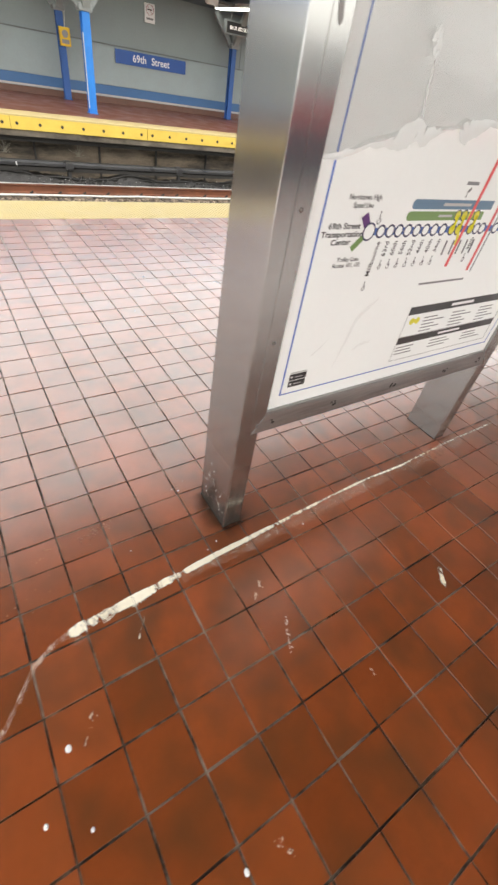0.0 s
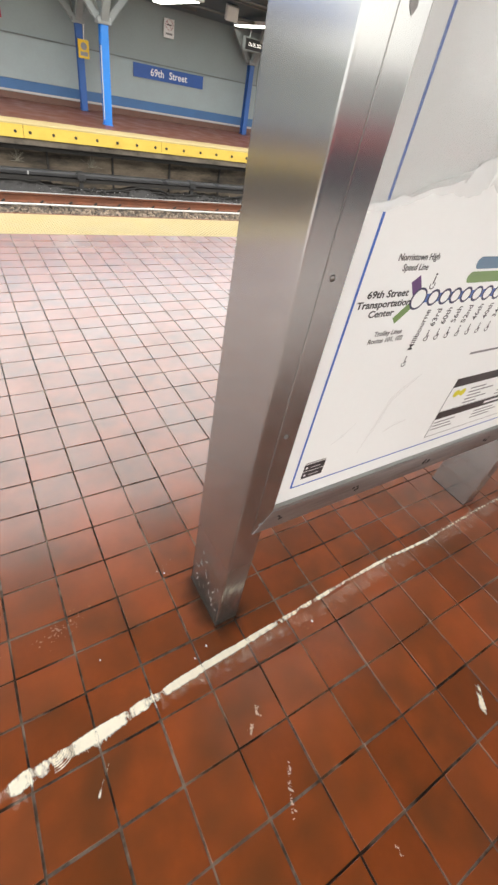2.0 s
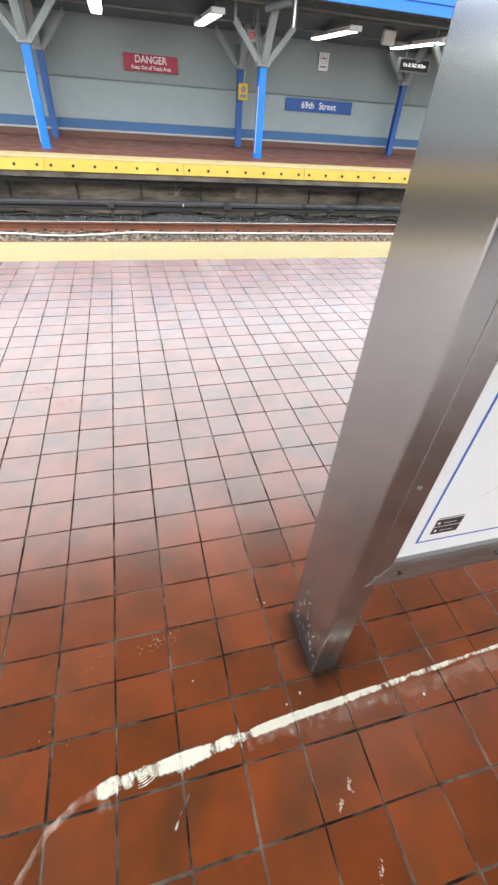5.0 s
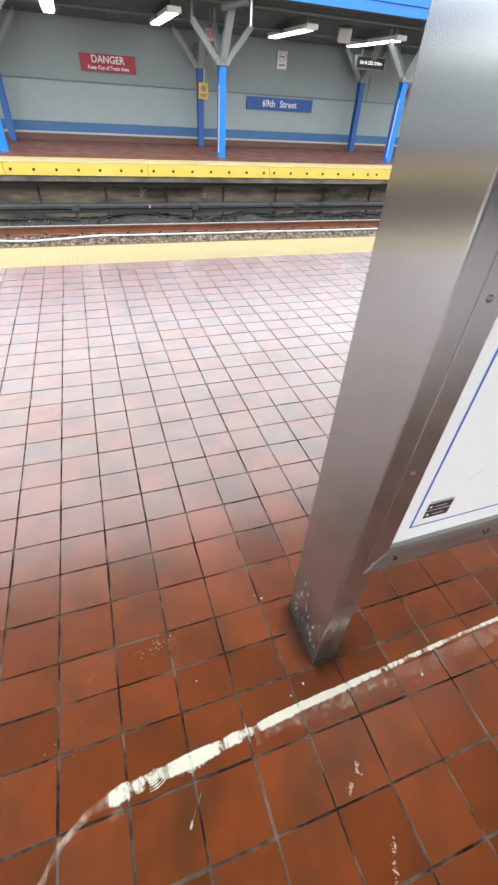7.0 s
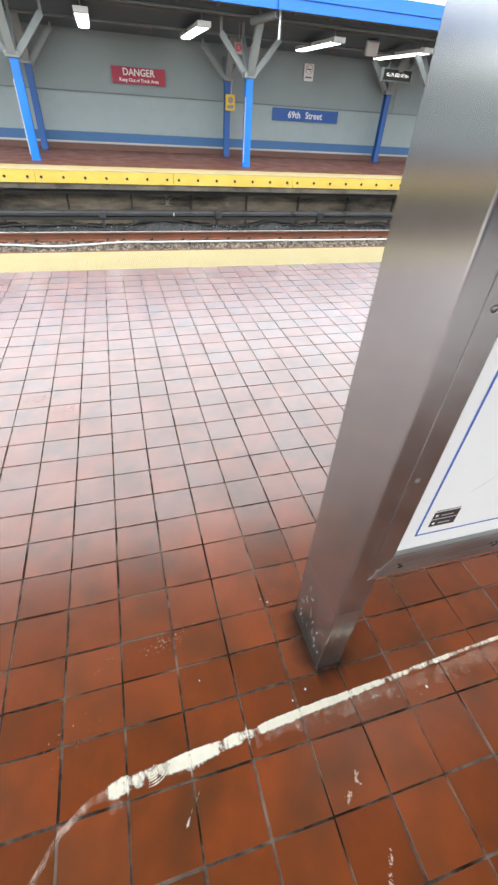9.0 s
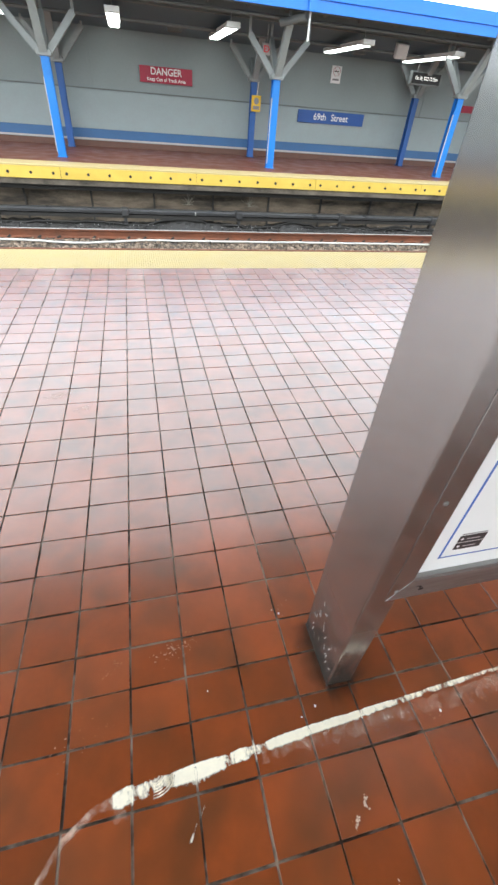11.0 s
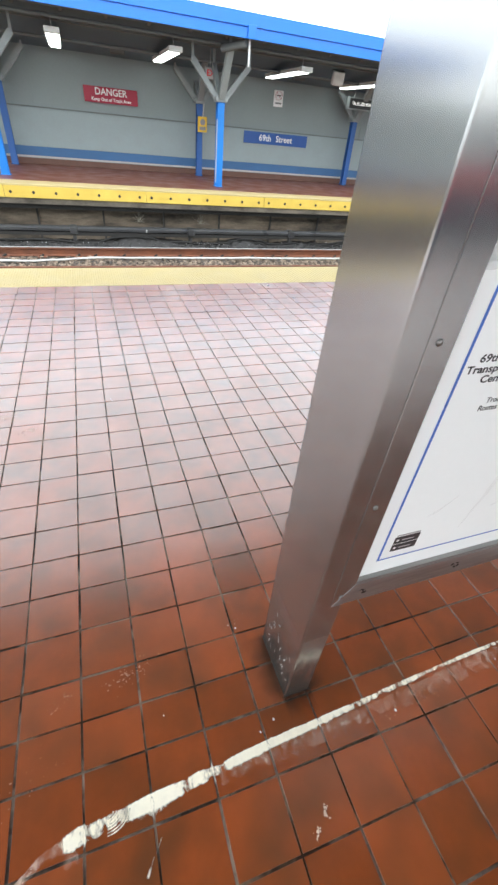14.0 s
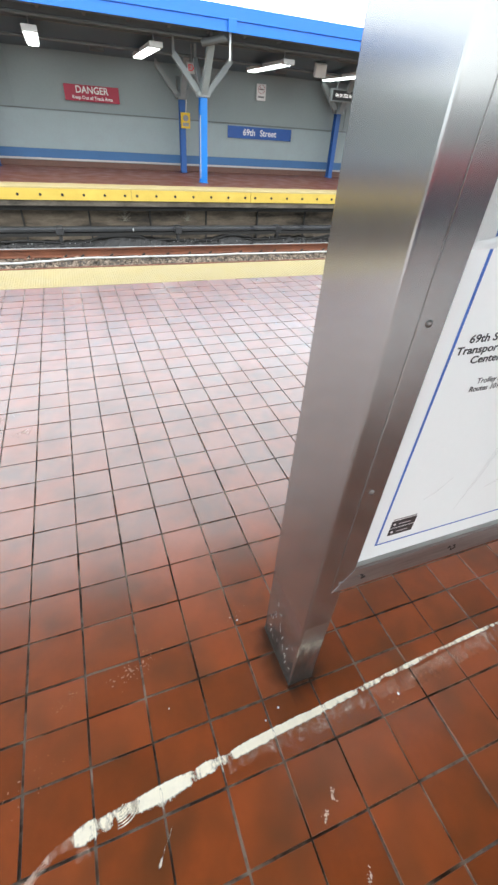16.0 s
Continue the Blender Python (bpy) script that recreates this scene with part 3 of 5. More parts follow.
# ---- lights ----
def strip_light(x):
    z = 2.48
    li = anchor("strip_light", (x, 0, z), "white fluorescent strip light under the canopy, lit", "light", "canopy lights")
    bm = bmesh.new()
    for lo, hi in ((-0.14, -0.075), (0.075, 0.14)):
        vs = [bm.verts.new((x_, y_, z_)) for y_ in (11.95, 14.35) for x_, z_ in ((lo, 0.0 if lo < 0 else 0.06), (hi, 0.06 if lo < 0 else 0.0), (hi, 0.075), (lo, 0.075))]
        for q in ((0, 1, 2, 3), (7, 6, 5, 4), (0, 4, 5, 1), (1, 5, 6, 2), (2, 6, 7, 3), (3, 7, 4, 0)):
            bm.faces.new([vs[i] for i in q])
    box(bm, -0.075, 0.075, 11.95, 14.35, 0.045, 0.075)
    bmesh.ops.recalc_face_normals(bm, faces=bm.faces)
    part("housing", bm, M_FIXTURE, li, "white folded reflector")
    part("diffuser", B(-0.115, 0.115, 11.96, 14.34, -0.022, 0.043, bevel=0.02), M_TUBE, li, "glowing white diffuser")
    part("end_box", B(-0.145, 0.145, 11.80, 11.95, -0.012, 0.085, bevel=0.012), M_FIXTURE, li, "white end box")
    for y in (12.1, 14.2):
        part("hanger", rod(bmesh.new(), (0, y, 0.07), (0, y, ZA + slope * (y - YA) - z), 0.015, 8), M_STEELGREY, li)


for x in (-4.9, -2.3, 0.2, 2.66, 5.80, 8.2, 11.0):
    strip_light(x)


# ---- signs on the far wall ----
def sign(name, x0, x1, z0, z1, mat, label, category="sign", y=WALL):
    s = anchor(name, ((x0 + x1) / 2, y, (z0 + z1) / 2), label, category)
    w, h = (x1 - x0) / 2, (z1 - z0) / 2
    part("board", B(-w, w, -0.07, -0.04, -h, h, bevel=0.006), mat, s)
    part("batten", B(-w * 0.8, w * 0.8, -0.041, -0.002, -0.04, 0.04), M_STEELGREY, s)
    return s


s = sign("danger_sign", 0.74, 2.16, 1.515, 1.86, M_RED, "red warning sign with white lettering on the grey wall")
words("lettering", "DANGER", 0.21, M_SIGNWHITE, s, facing(0, -0.073, 0.065), bold=0.003, label="white letters")
words("lettering", "Keep Out of Track Area", 0.105, M_SIGNWHITE, s, facing(0, -0.073, -0.095), bold=0.002, label="white letters")
s = sign("station_sign", 5.36, 7.54, 0.93, 1.235, M_SIGNBLUE, "blue station name sign with white lettering")
words("lettering", "69th", 0.23, M_SIGNWHITE, s, facing(-0.38, -0.073, 0.0), bold=0.003, label="white letters")
words("lettering", "Street", 0.23, M_SIGNWHITE, s, facing(0.27, -0.073, 0.0), bold=0.003, label="white letters")
s = sign("no_smoking_sign", 6.25, 6.55, 1.89, 2.28, M_SIGNWHITE, "small white no smoking sign")
bm = bmesh.new()
for k in range(24):
    a, b = k * math.pi / 12, (k + 1) * math.pi / 12
    bar(bm, (0.105 * math.cos(a), -0.073, 0.07 + 0.105 * math.sin(a)), (0.105 * math.cos(b), -0.073, 0.07 + 0.105 * math.sin(b)), 0.034, 0.004)
bar(bm, (-0.075, -0.073, 0.145), (0.075, -0.073, -0.005), 0.02, 0.004)
part("red_ring", bm, M_RED, s)
part("cigarette", B(-0.07, 0.07, -0.0725, -0.071, 0.06, 0.082), M_INK, s)
part("text_bar", B(-0.1, 0.1, -0.0725, -0.071, -0.13, -0.09), M_INKGREY, s)
s = sign("wall_notice", 10.94, 11.52, 1.50, 1.68, M_RED, "small red notice board on the wall")
s = sign("white_notice", 11.55, 11.79, 1.50, 1.69, M_SIGNWHITE, "small white notice with a dark mark")
part("mark", B(-0.035, 0.035, -0.0725, -0.071, -0.04, 0.04), M_INK, s)

clock = anchor("display_board", (8.87, 14.2, 2.16), "dark hanging display board with glowing white text", "display")
part("case", B(-0.46, 0.46, -0.06, 0.06, -0.12, 0.12, bevel=0.012), M_BLACK, clock)
part("rim", B(-0.50, 0.50, -0.05, 0.07, -0.15, 0.15, bevel=0.012), M_STEELGREY, clock, "grey rim")
words("lettering", "Oct 24, 2022 10:59am", 0.110, M_LED, clock, facing(0, -0.063, 0), squeeze=0.74, bold=0.0, label="glowing white text")
for dx in (-0.3, 0.3):
    part("hanger", rod(bmesh.new(), (dx, 0, 0.14), (dx, 0, ZA + slope * (14.2 - YA) - 2.16), 0.02, 8), M_STEELGREY, clock)

call = anchor("call_box", (3.9, 14.50, 1.09), "yellow emergency call box on a blue column", "call box")
part("case", B(-0.13, 0.13, -0.06, 0.03, 0, 0.36, bevel=0.012), M_CALL, call)
part("speaker", rod(bmesh.new(), (0, -0.075, 0.235), (0, -0.058, 0.235), 0.075, 16), M_INKGREY, call, "round grey speaker")
part("label_plate", B(-0.09, 0.09, -0.066, -0.058, 0.05, 0.13), M_INKGREY, call, "small dark label plate")
part("cord", rod(bmesh.new(), (0.02, -0.01, 0.36), (0.06, 0.0, 0.72), 0.008, 6), M_SIGNWHITE, call, "thin white wire")

exit_sign = anchor("exit_sign", (3.73, 13.0, 2.17), "pale hanging exit sign with red letters", "sign")
part("case", B(-0.13, 0.13, -0.04, 0.04, 0, 0.24, bevel=0.01), M_STEELGREY, exit_sign)
part("face", B(-0.115, 0.115, -0.046, -0.041, 0.02, 0.22), M_INKPALE, exit_sign)
words("lettering", "EX", 0.165, M_LEDRED, exit_sign, facing(0, -0.049, 0.12), label="red letters", bold=0.003)
part("hanger", rod(bmesh.new(), (0, 0, 0.24), (0, 0, ZA + slope * (13.0 - YA) - 2.17), 0.015, 8), M_STEELGREY, exit_sign)

spk = anchor("loudspeaker", (7.27, 13.0, 2.53), "white box loudspeaker under the canopy", "loudspeaker")
bm = bmesh.new()
box(bm, -0.16, 0.16, -0.12, 0.12, -0.12, 0.18, bevel=0.02)
bm.transform(pose(0, 0, 0, 12, 0, -15))
bm.transform(Matrix.Scale(0.95, 4))
part("case", bm, M_SIGNWHITE, spk)
bm = bmesh.new()
box(bm, -0.13, 0.13, -0.142, -0.135, -0.09, 0.15)
bm.transform(pose(0, 0, 0, 12, 0, -15))
part("grille", bm, M_SIGNWHITE, spk)
part("hanger", rod(bmesh.new(), (0, 0, 0.12), (0, 0, ZA + slope * (13.0 - YA) - 2.53), 0.02, 8), M_STEELGREY, spk)

track_no = anchor("track_number_sign", (11.19, 14.0, 1.895), "small cream hanging number sign", "sign")
part("board", B(-0.21, 0.21, -0.012, 0.012, 0, 0.26, bevel=0.004), M_CREAM, track_no)
words("lettering", "24", 0.22, M_INK, track_no, facing(0, -0.014, 0.13), bold=0.004)
part("hanger", rod(bmesh.new(), (0, 0, 0.26), (0, 0, ZA + slope * (14.0 - YA) - 1.895), 0.01, 6), M_STEELGREY, track_no)

for x, z in ((1.62, 2.5), (6.55, 2.5)):
    solid("junction_box", B(x - 0.17, x + 0.17, 13.9, 14.1, z - 0.02, ZA + slope * (14.1 - YA), bevel=0.015), M_PURLIN, "grey junction box under the canopy", "junction box", "canopy boxes")

# ---- map stand ----
FY = 0.160                      # its front plane
stand = anchor("map_stand", (0.70, FY, 0), "stainless steel stand holding a framed transit map", "map stand")


def local(bm):
    bm.transform(Matrix.Translation((-0.70, -FY, 0)))
    return bm


def tube(x0, x1, y0, y1, z0, z1):
    """An upright tube with rounded folds."""
    bm = B(x0, x1, y0, y1, z0, z1)
    up = [e for e in bm.edges if abs(e.verts[0].co.z - e.verts[1].co.z) > 0.1]
    bmesh.ops.bevel(bm, geom=up, offset=0.0045, segments=4, affect="EDGES", profile=0.5)
    return local(bm)


for x0, x1 in ((0.696, 0.772), (1.968, 2.044)):
    po = part("post", tube(x0, x1, FY, FY + 0.185, 0.004, 2.12), M_STAINLESS, stand, "brushed stainless steel post")
    part("sealant", local(B(x0 - 0.0008, x1 + 0.0008, FY - 0.0008, FY + 0.1858, 0.001, 0.006, bevel=0.001)), M_SMUDGE, po, "dark grimy foot joint")
    if x0 < 1:
        rg = random.Random(31)
        for k in range(26):
            y, z, h = FY + rg.uniform(0.02, 0.17), rg.choice((0.03, 0.06, 0.09, 0.14, 0.2)) + rg.uniform(0, 0.05), rg.uniform(0.004, 0.022)
            sk, w = rg.uniform(-0.008, 0.008), rg.uniform(0.0008, 0.0022)
            bm = bmesh.new()
            vs = [bm.verts.new((x0 - 0.0006, y + a, z + b)) for a, b in ((-w, 0), (0, -0.001), (w, 0.001), (sk + w, h), (sk, h + 0.001), (sk - w * 0.5, h))]
            bm.faces.new(vs)
            part("scuff", local(bm), M_SCUFF, po, "pale scuff mark")
part("back_panel", local(B(0.773, 1.967, FY + 0.03, FY + 0.15, 0.475, 2.10, bevel=0.004)), M_STAINLESS, stand, "stainless back of the map case")
# frame: four mitred members, a little proud of the posts
FL, FR, FB, FT, FW = 0.741, 2.001, 0.455, 2.105, 0.046


def mitred(quad, y0, y1):
    bm = bmesh.new()
    a = [bm.verts.new((x, y0, z)) for x, z in quad]
    b = [bm.verts.new((x, y1, z)) for x, z in quad]
    bm.faces.new(a)
    bm.faces.new(b[::-1])
    for i in range(4):
        bm.faces.new((a[i], b[i], b[(i + 1) % 4], a[(i + 1) % 4]))
    bmesh.ops.recalc_face_normals(bm, faces=bm.faces)
    bmesh.ops.bevel(bm, geom=list(bm.edges), offset=0.0012, segments=2, affect="EDGES", profile=0.6)
    return local(bm)


FH = 0.068
frame_l = part("frame_side", mitred([(FL, FB), (FL + FW, FB + FH), (FL + FW, FT - FW), (FL, FT)], FY - 0.0016, FY + 0.028), M_STAINLESS, stand)
frame_r = part("frame_side", mitred([(FR, FB), (FR, FT), (FR - FW, FT - FW), (FR - FW, FB + FH)], FY - 0.0016, FY + 0.028), M_STAINLESS, stand)
part("frame_top", mitred([(FL, FT), (FL + FW, FT - FW), (FR - FW, FT - FW), (FR, FT)], FY - 0.0016, FY + 0.028), M_STAINLESS, stand)
frame_b = part("frame_bottom", mitred([(FL + 0.001, FB), (FR - 0.001, FB), (FR - FW, FB + FH), (FL + FW, FB + FH)], FY - 0.002, FY + 0.028), M_ALU, stand, "scuffed grey aluminium bottom rail")
part("bead", local(B(FL + FW, FR - FW, FY - 0.001, FY + 0.012, FB + FH, FB + FH + 0.008, bevel=0.002)), M_ALU, stand)
rng = random.Random(4)
for x in (0.806, 1.073, 1.372, 1.695, 1.93):
    sc = part("screw", local(rod(bmesh.new(), (x, FY - 0.004, 0.492), (x, FY - 0.001, 0.492), 0.0045, 10)), M_ALU, frame_b, "screw in a dark smudge")
    bm = bmesh.new()
    for k in range(7):
        a, d = rng.uniform(0, 6.28), rng.uniform(0.0, 0.010)
        px, pz, r = x + d * math.cos(a) * 1.6, 0.49 + d * math.sin(a), rng.uniform(0.003, 0.0065)
        vs = [bm.verts.new((px + r * rng.uniform(0.7, 1.3) * math.cos(q * 0.785), FY - 0.0023 - 0.0001 * k, pz + r * rng.uniform(0.7, 1.3) * math.sin(q * 0.785))) for q in range(8)]
        bm.faces.new(vs)
    part("smudge", local(bm), M_SMUDGE, sc)
for z in (0.487, 0.77, 1.083, 1.55, 1.80, 2.0):
    for x, fr in ((0.759, frame_l), (1.983, frame_r)):
        bm = bmesh.new()
        bmesh.ops.create_uvsphere(bm, u_segments=12, v_segments=8, radius=0.0055, matrix=Matrix.Translation((x, FY - 0.0016, z)) @ Matrix.Diagonal((1, 0.6, 1, 1)))
        part("bolt", local(bm), M_BOLT, fr, "domed bolt head", smooth=True)
# torn dark scrap of tape high on the frame
tape = bmesh.new()
vs = [tape.verts.new((0.757 + dx, FY - 0.0022, 1.375 + dz)) for dx, dz in ((-0.008, 0.022), (-0.002, 0.026), (0.004, 0.014), (0.009, -0.010), (0.004, -0.018), (-0.002, -0.012), (-0.007, 0.006))]
tape.faces.new(vs)
part("tape_scrap", local(tape), M_TAPE, frame_l, "torn dark scrap of tape")

# the map sheet behind its wrinkled clear film
PX0, PX1, PZ0, PZ1, PY = 0.780, 1.962, 0.525, 2.065, FY + 0.010
bm = bmesh.new()
NX, NZ = 40, 60
grid = []
for j in range(NZ + 1):
    row = []
    for i in range(NX + 1):
        row.append(bm.verts.new((PX0 + (PX1 - PX0) * i / NX, PY, PZ0 + (PZ1 - PZ0) * j / NZ)))
    grid.append(row)
for j in range(NZ):
    for i in range(NX):
        bm.faces.new((grid[j][i], grid[j][i + 1], grid[j + 1][i + 1], grid[j + 1][i]))
sheet = part("map_sheet", local(bm), M_PAPER, stand, "white printed transit map sheet", smooth=True)
PY -= 0.0003


def print_bar(name, x0, x1, z0, z1, mat, parent=sheet, lift=0.0):
    return part(name, local(B(x0, x1, PY - 0.0002 - lift * 0.3, PY - lift * 0.3, z0, z1)), mat, parent)


def print_line(name, a, b, w, mat, lift=0.0):
    return part(name, local(bar(bmesh.new(), (a[0], PY - lift * 0.3, a[1]), (b[0], PY - lift * 0.3, b[1]), w, 0.0003, roll=90)), mat, sheet)


def print_words(text, x, z, size, mat=M_INK, align="CENTER", bold=0.0, lean=0.0, squeeze=1.0):
    words("lettering", text, size, mat, sheet, facing(x - 0.70, PY - FY - 0.0003, z, lean), align, bold, squeeze)


# border
BX0, BX1, BZ0, BZ1 = 0.830, 1.925, 0.574, 2.02
for n, q in (("border", (BX0, BX0 + 0.0055, BZ0, BZ1)), ("border", (BX1 - 0.004, BX1, BZ0, BZ1)), ("border", (BX0, BX1, BZ0, BZ0 + 0.004)), ("border", (BX0, BX1, BZ1 - 0.004, BZ1))):
    print_bar(n, *q, M_LINE)
# route line with its stops
ZL = 1.032
print_bar("route", 1.0, 1.90, ZL - 0.0085, ZL + 0.0085, M_ROUTE)


def flat_disc(x, z, r, mat, lift, name="stop", squash=1.0):
    return part(name, local(rod(bmesh.new(), (x, PY - lift * 0.3, z), (x, PY - lift * 0.3 - 0.0002, z), r, 20)), mat, sheet)


print_line("branch", (0.968, 1.070), (0.992, 1.037), 0.021, M_PURPLE)
print_line("branch", (0.953, 0.992), (0.990, 1.026), 0.016, M_GREEN)
flat_disc(0.998, ZL, 0.0215, M_STOP, 0.0008)
flat_disc(0.998, ZL, 0.0175, M_PAPER, 0.0014)
stops = [1.041, 1.076, 1.109, 1.144, 1.181, 1.218, 1.256, 1.294, 1.458, 1.487, 1.56, 1.60, 1.64, 1.68, 1.72, 1.76, 1.80, 1.84]
for x in stops:
    flat_disc(x, ZL, 0.0165, M_STOP, 0.0008)
    flat_disc(x, ZL, 0.0118, M_PAPER, 0.0014)
for x in (1.336, 1.367, 1.427):
    flat_disc(x, ZL + 0.036, 0.0150, M_STOP, 0.0020)
    flat_disc(x, ZL, 0.0165, M_STOP, 0.0020)
    print_line("interchange", (x, ZL + 0.036), (x, ZL), 0.012, M_INKYELLOW, 0.0026)
    flat_disc(x, ZL + 0.036, 0.0118, M_INKYELLOW, 0.0028)
    flat_disc(x, ZL, 0.0125, M_INKYELLOW, 0.0028)
flat_disc(1.396, ZL + 0.036, 0.0118, M_INKYELLOW, 0.0028)
print_line("interchange", (1.367, ZL), (1.388, ZL - 0.034), 0.011, M_INKYELLOW, 0.0026)
flat_disc(1.388, ZL - 0.034, 0.0125, M_INKYELLOW, 0.0028)
print_line("route_red", (1.385, 0.925), (1.421, 1.32), 0.013, M_INKRED, 0.0034)
print_line("route_red", (1.513, 0.905), (1.532, 1.30), 0.013, M_INKRED, 0.0034)
print_line("route_grey", (1.535, 0.90), (1.552, 1.22), 0.006, M_INKGREY, 0.0034)
for z0, z1, x0, x1, mat in ((1.083, 1.106, 1.138, 1.488, M_TEAL), (1.056, 1.078, 1.130, 1.458, M_GREEN)):
    print_bar("banner", x0, x1, z0, z1, mat, lift=0.0003)
    flat_disc(x0, (z0 + z1) / 2, (z1 - z0) / 2, mat, 0.0010, "banner_end")
print_bar("banner_text", 1.255, 1.38, 1.091, 1.098, M_INKPALE, lift=0.001)
print_bar("banner_text", 1.25, 1.31, 1.064, 1.070, M_INKPALE, lift=0.0014)
print_bar("pointer", 1.318, 1.372, 1.142, 1.150, M_INKGREY)
print_line("pointer", (1.336, 1.125), (1.348, 1.135), 0.006, M_INK)
print_line("pointer", (1.336, 1.112), (1.336, 1.128), 0.002, M_INK)
for text, z in (("69th Street", 1.0455), ("Transportation", 1.0275), ("Center", 1.0095)):
    print_words(text, 0.911, z, 0.0180, bold=0.0004, squeeze=1.24)
for text, z in (("Norristown High", 1.107), ("Speed Line", 1.090)):
    print_words(text, 0.954, z, 0.0158, bold=0.0002, squeeze=0.96)
for text, z in (("Trolley Lines", 0.968), ("Routes 101, 102", 0.953)):
    print_words(text, 0.953, z, 0.0145, bold=0.0002)
names = ["Millbourne", "63rd", "60th", "56th", "52nd", "46th", "40th", "34th", "30th"]
for k, (name, x) in enumerate(zip(names, stops)):
    print_words(name, x + 0.005, ZL - 0.024, 0.0205, M_INK, align="RIGHT", bold=0.0002, lean=88)
    n = len(name)
    zb = ZL - 0.041 - 0.0094 * n
    x += 0.011
    bm = bmesh.new()
    for q in range(9):
        u, w = 2.6 + q * 0.52, 2.6 + (q + 1) * 0.52
        bar(bm, (x - 0.008 + 0.0055 * math.cos(u), PY - 0.0003, zb - 0.012 + 0.0055 * math.sin(u)), (x - 0.008 + 0.0055 * math.cos(w), PY - 0.0003, zb - 0.012 + 0.0055 * math.sin(w)), 0.0016, 0.0004, roll=90)
    box(bm, x - 0.0095, x - 0.0075, PY - 0.0006, PY, zb - 0.010, zb + 0.003)
    box(bm, x - 0.0095, x - 0.002, PY - 0.0006, PY, zb - 0.007, zb - 0.005)
    rod(bm, (x - 0.0085, PY, zb + 0.006), (x - 0.0085, PY - 0.0006, zb + 0.006), 0.0018, 8)
    part("access_mark", local(bm), M_INK, sheet)
bm = bmesh.new()
for q in range(9):
    u, w = 2.6 + q * 0.52, 2.6 + (q + 1) * 0.52
    bar(bm, (1.021 + 0.0065 * math.cos(u), PY - 0.0003, 1.056 + 0.0065 * math.sin(u)), (1.021 + 0.0065 * math.cos(w), PY - 0.0003, 1.056 + 0.0065 * math.sin(w)), 0.0018, 0.0004, roll=90)
box(bm, 1.0195, 1.0217, PY - 0.0006, PY, 1.058, 1.073)
rod(bm, (1.0205, PY, 1.0765), (1.0205, PY - 0.0006, 1.0765), 0.0022, 8)
part("access_mark", local(bm), M_INK, sheet)
for k in range(9):
    x = 1.336 + 0.034 * k + (0.16 if k > 4 else 0)
    print_line("stop_name", (x, ZL - 0.03), (x, ZL - 0.07), 0.008, M_INKGREY)
print_bar("note", 1.29, 1.52, 0.874, 0.880, M_INKGREY)
# key panels
for z0, z1 in ((0.772, 0.800), (0.664, 0.690)):
    print_bar("key_header", 1.305, 1.885, z0, z1, M_INK)
    print_bar("key_title", 1.53, 1.66, z0 + 0.009, z1 - 0.009, M_SIGNWHITE, lift=0.0007)
for x0, x1, z0, z1 in ((1.305, 1.885, 0.692, 0.772), (1.305, 1.885, 0.600, 0.664)):
    for a, b in (((x0, z0), (x1, z0)), ((x0, z0), (x0, z1)), ((x1, z0), (x1, z1))):
        print_line("key_outline", a, b, 0.0016, M_INKGREY)
flat_disc(1.338, 0.748, 0.012, M_INKYELLOW, 0.001)
flat_disc(1.366, 0.748, 0.012, M_INKYELLOW, 0.001)
print_line("key_symbol", (1.338, 0.748), (1.366, 0.748), 0.012, M_INKYELLOW, 0.001)
rng = random.Random(8)
for x in (1.40, 1.56, 1.73):
    for k in range(5):
        w = rng.uniform(0.06, 0.12)
        print_bar("text_line", x, x + w, 0.751 - 0.0125 * k, 0.7550 - 0.0125 * k, M_INKGREY)
for x in (1.315, 1.50, 1.70):
    for k in range(3):
        w = rng.uniform(0.08, 0.13)
        print_bar("text_line", x, x + w, 0.649 - 0.0125 * k, 0.6530 - 0.0125 * k, M_INKGREY)
# two store badges in the corner
print_bar("badge_text", 0.857, 0.917, 0.6465, 0.6495, M_INKGREY)
for z in (0.598, 0.622):
    print_bar("badge", 0.855, 0.919, z, z + 0.022, M_INK)
    print_bar("badge_text", 0.875, 0.905, z + 0.0085, z + 0.0112, M_INKPALE, lift=0.0008)
    flat_disc(0.864, z + 0.0105, 0.0035, M_SIGNWHITE, 0.0008, "badge_mark")

# clear film peeling off the upper part of the sheet
def film_material(name, share, tone=(0.80, 0.80, 0.79)):
    m = material(name, tone, 0.12, vary=0.06, scale=4, bump=0.0, grain=9, rough_vary=0.04)
    n, l = m.node_tree.nodes, m.node_tree.links
    tr = n.new("ShaderNodeBsdfTransparent")
    mx = n.new("ShaderNodeMixShader")
    mx.inputs[0].default_value = share
    l.new(tr.outputs[0], mx.inputs[1])
    l.new(n["Principled BSDF"].outputs[0], mx.inputs[2])
    l.new(mx.outputs[0], n["Material Output"].inputs["Surface"])
    return m


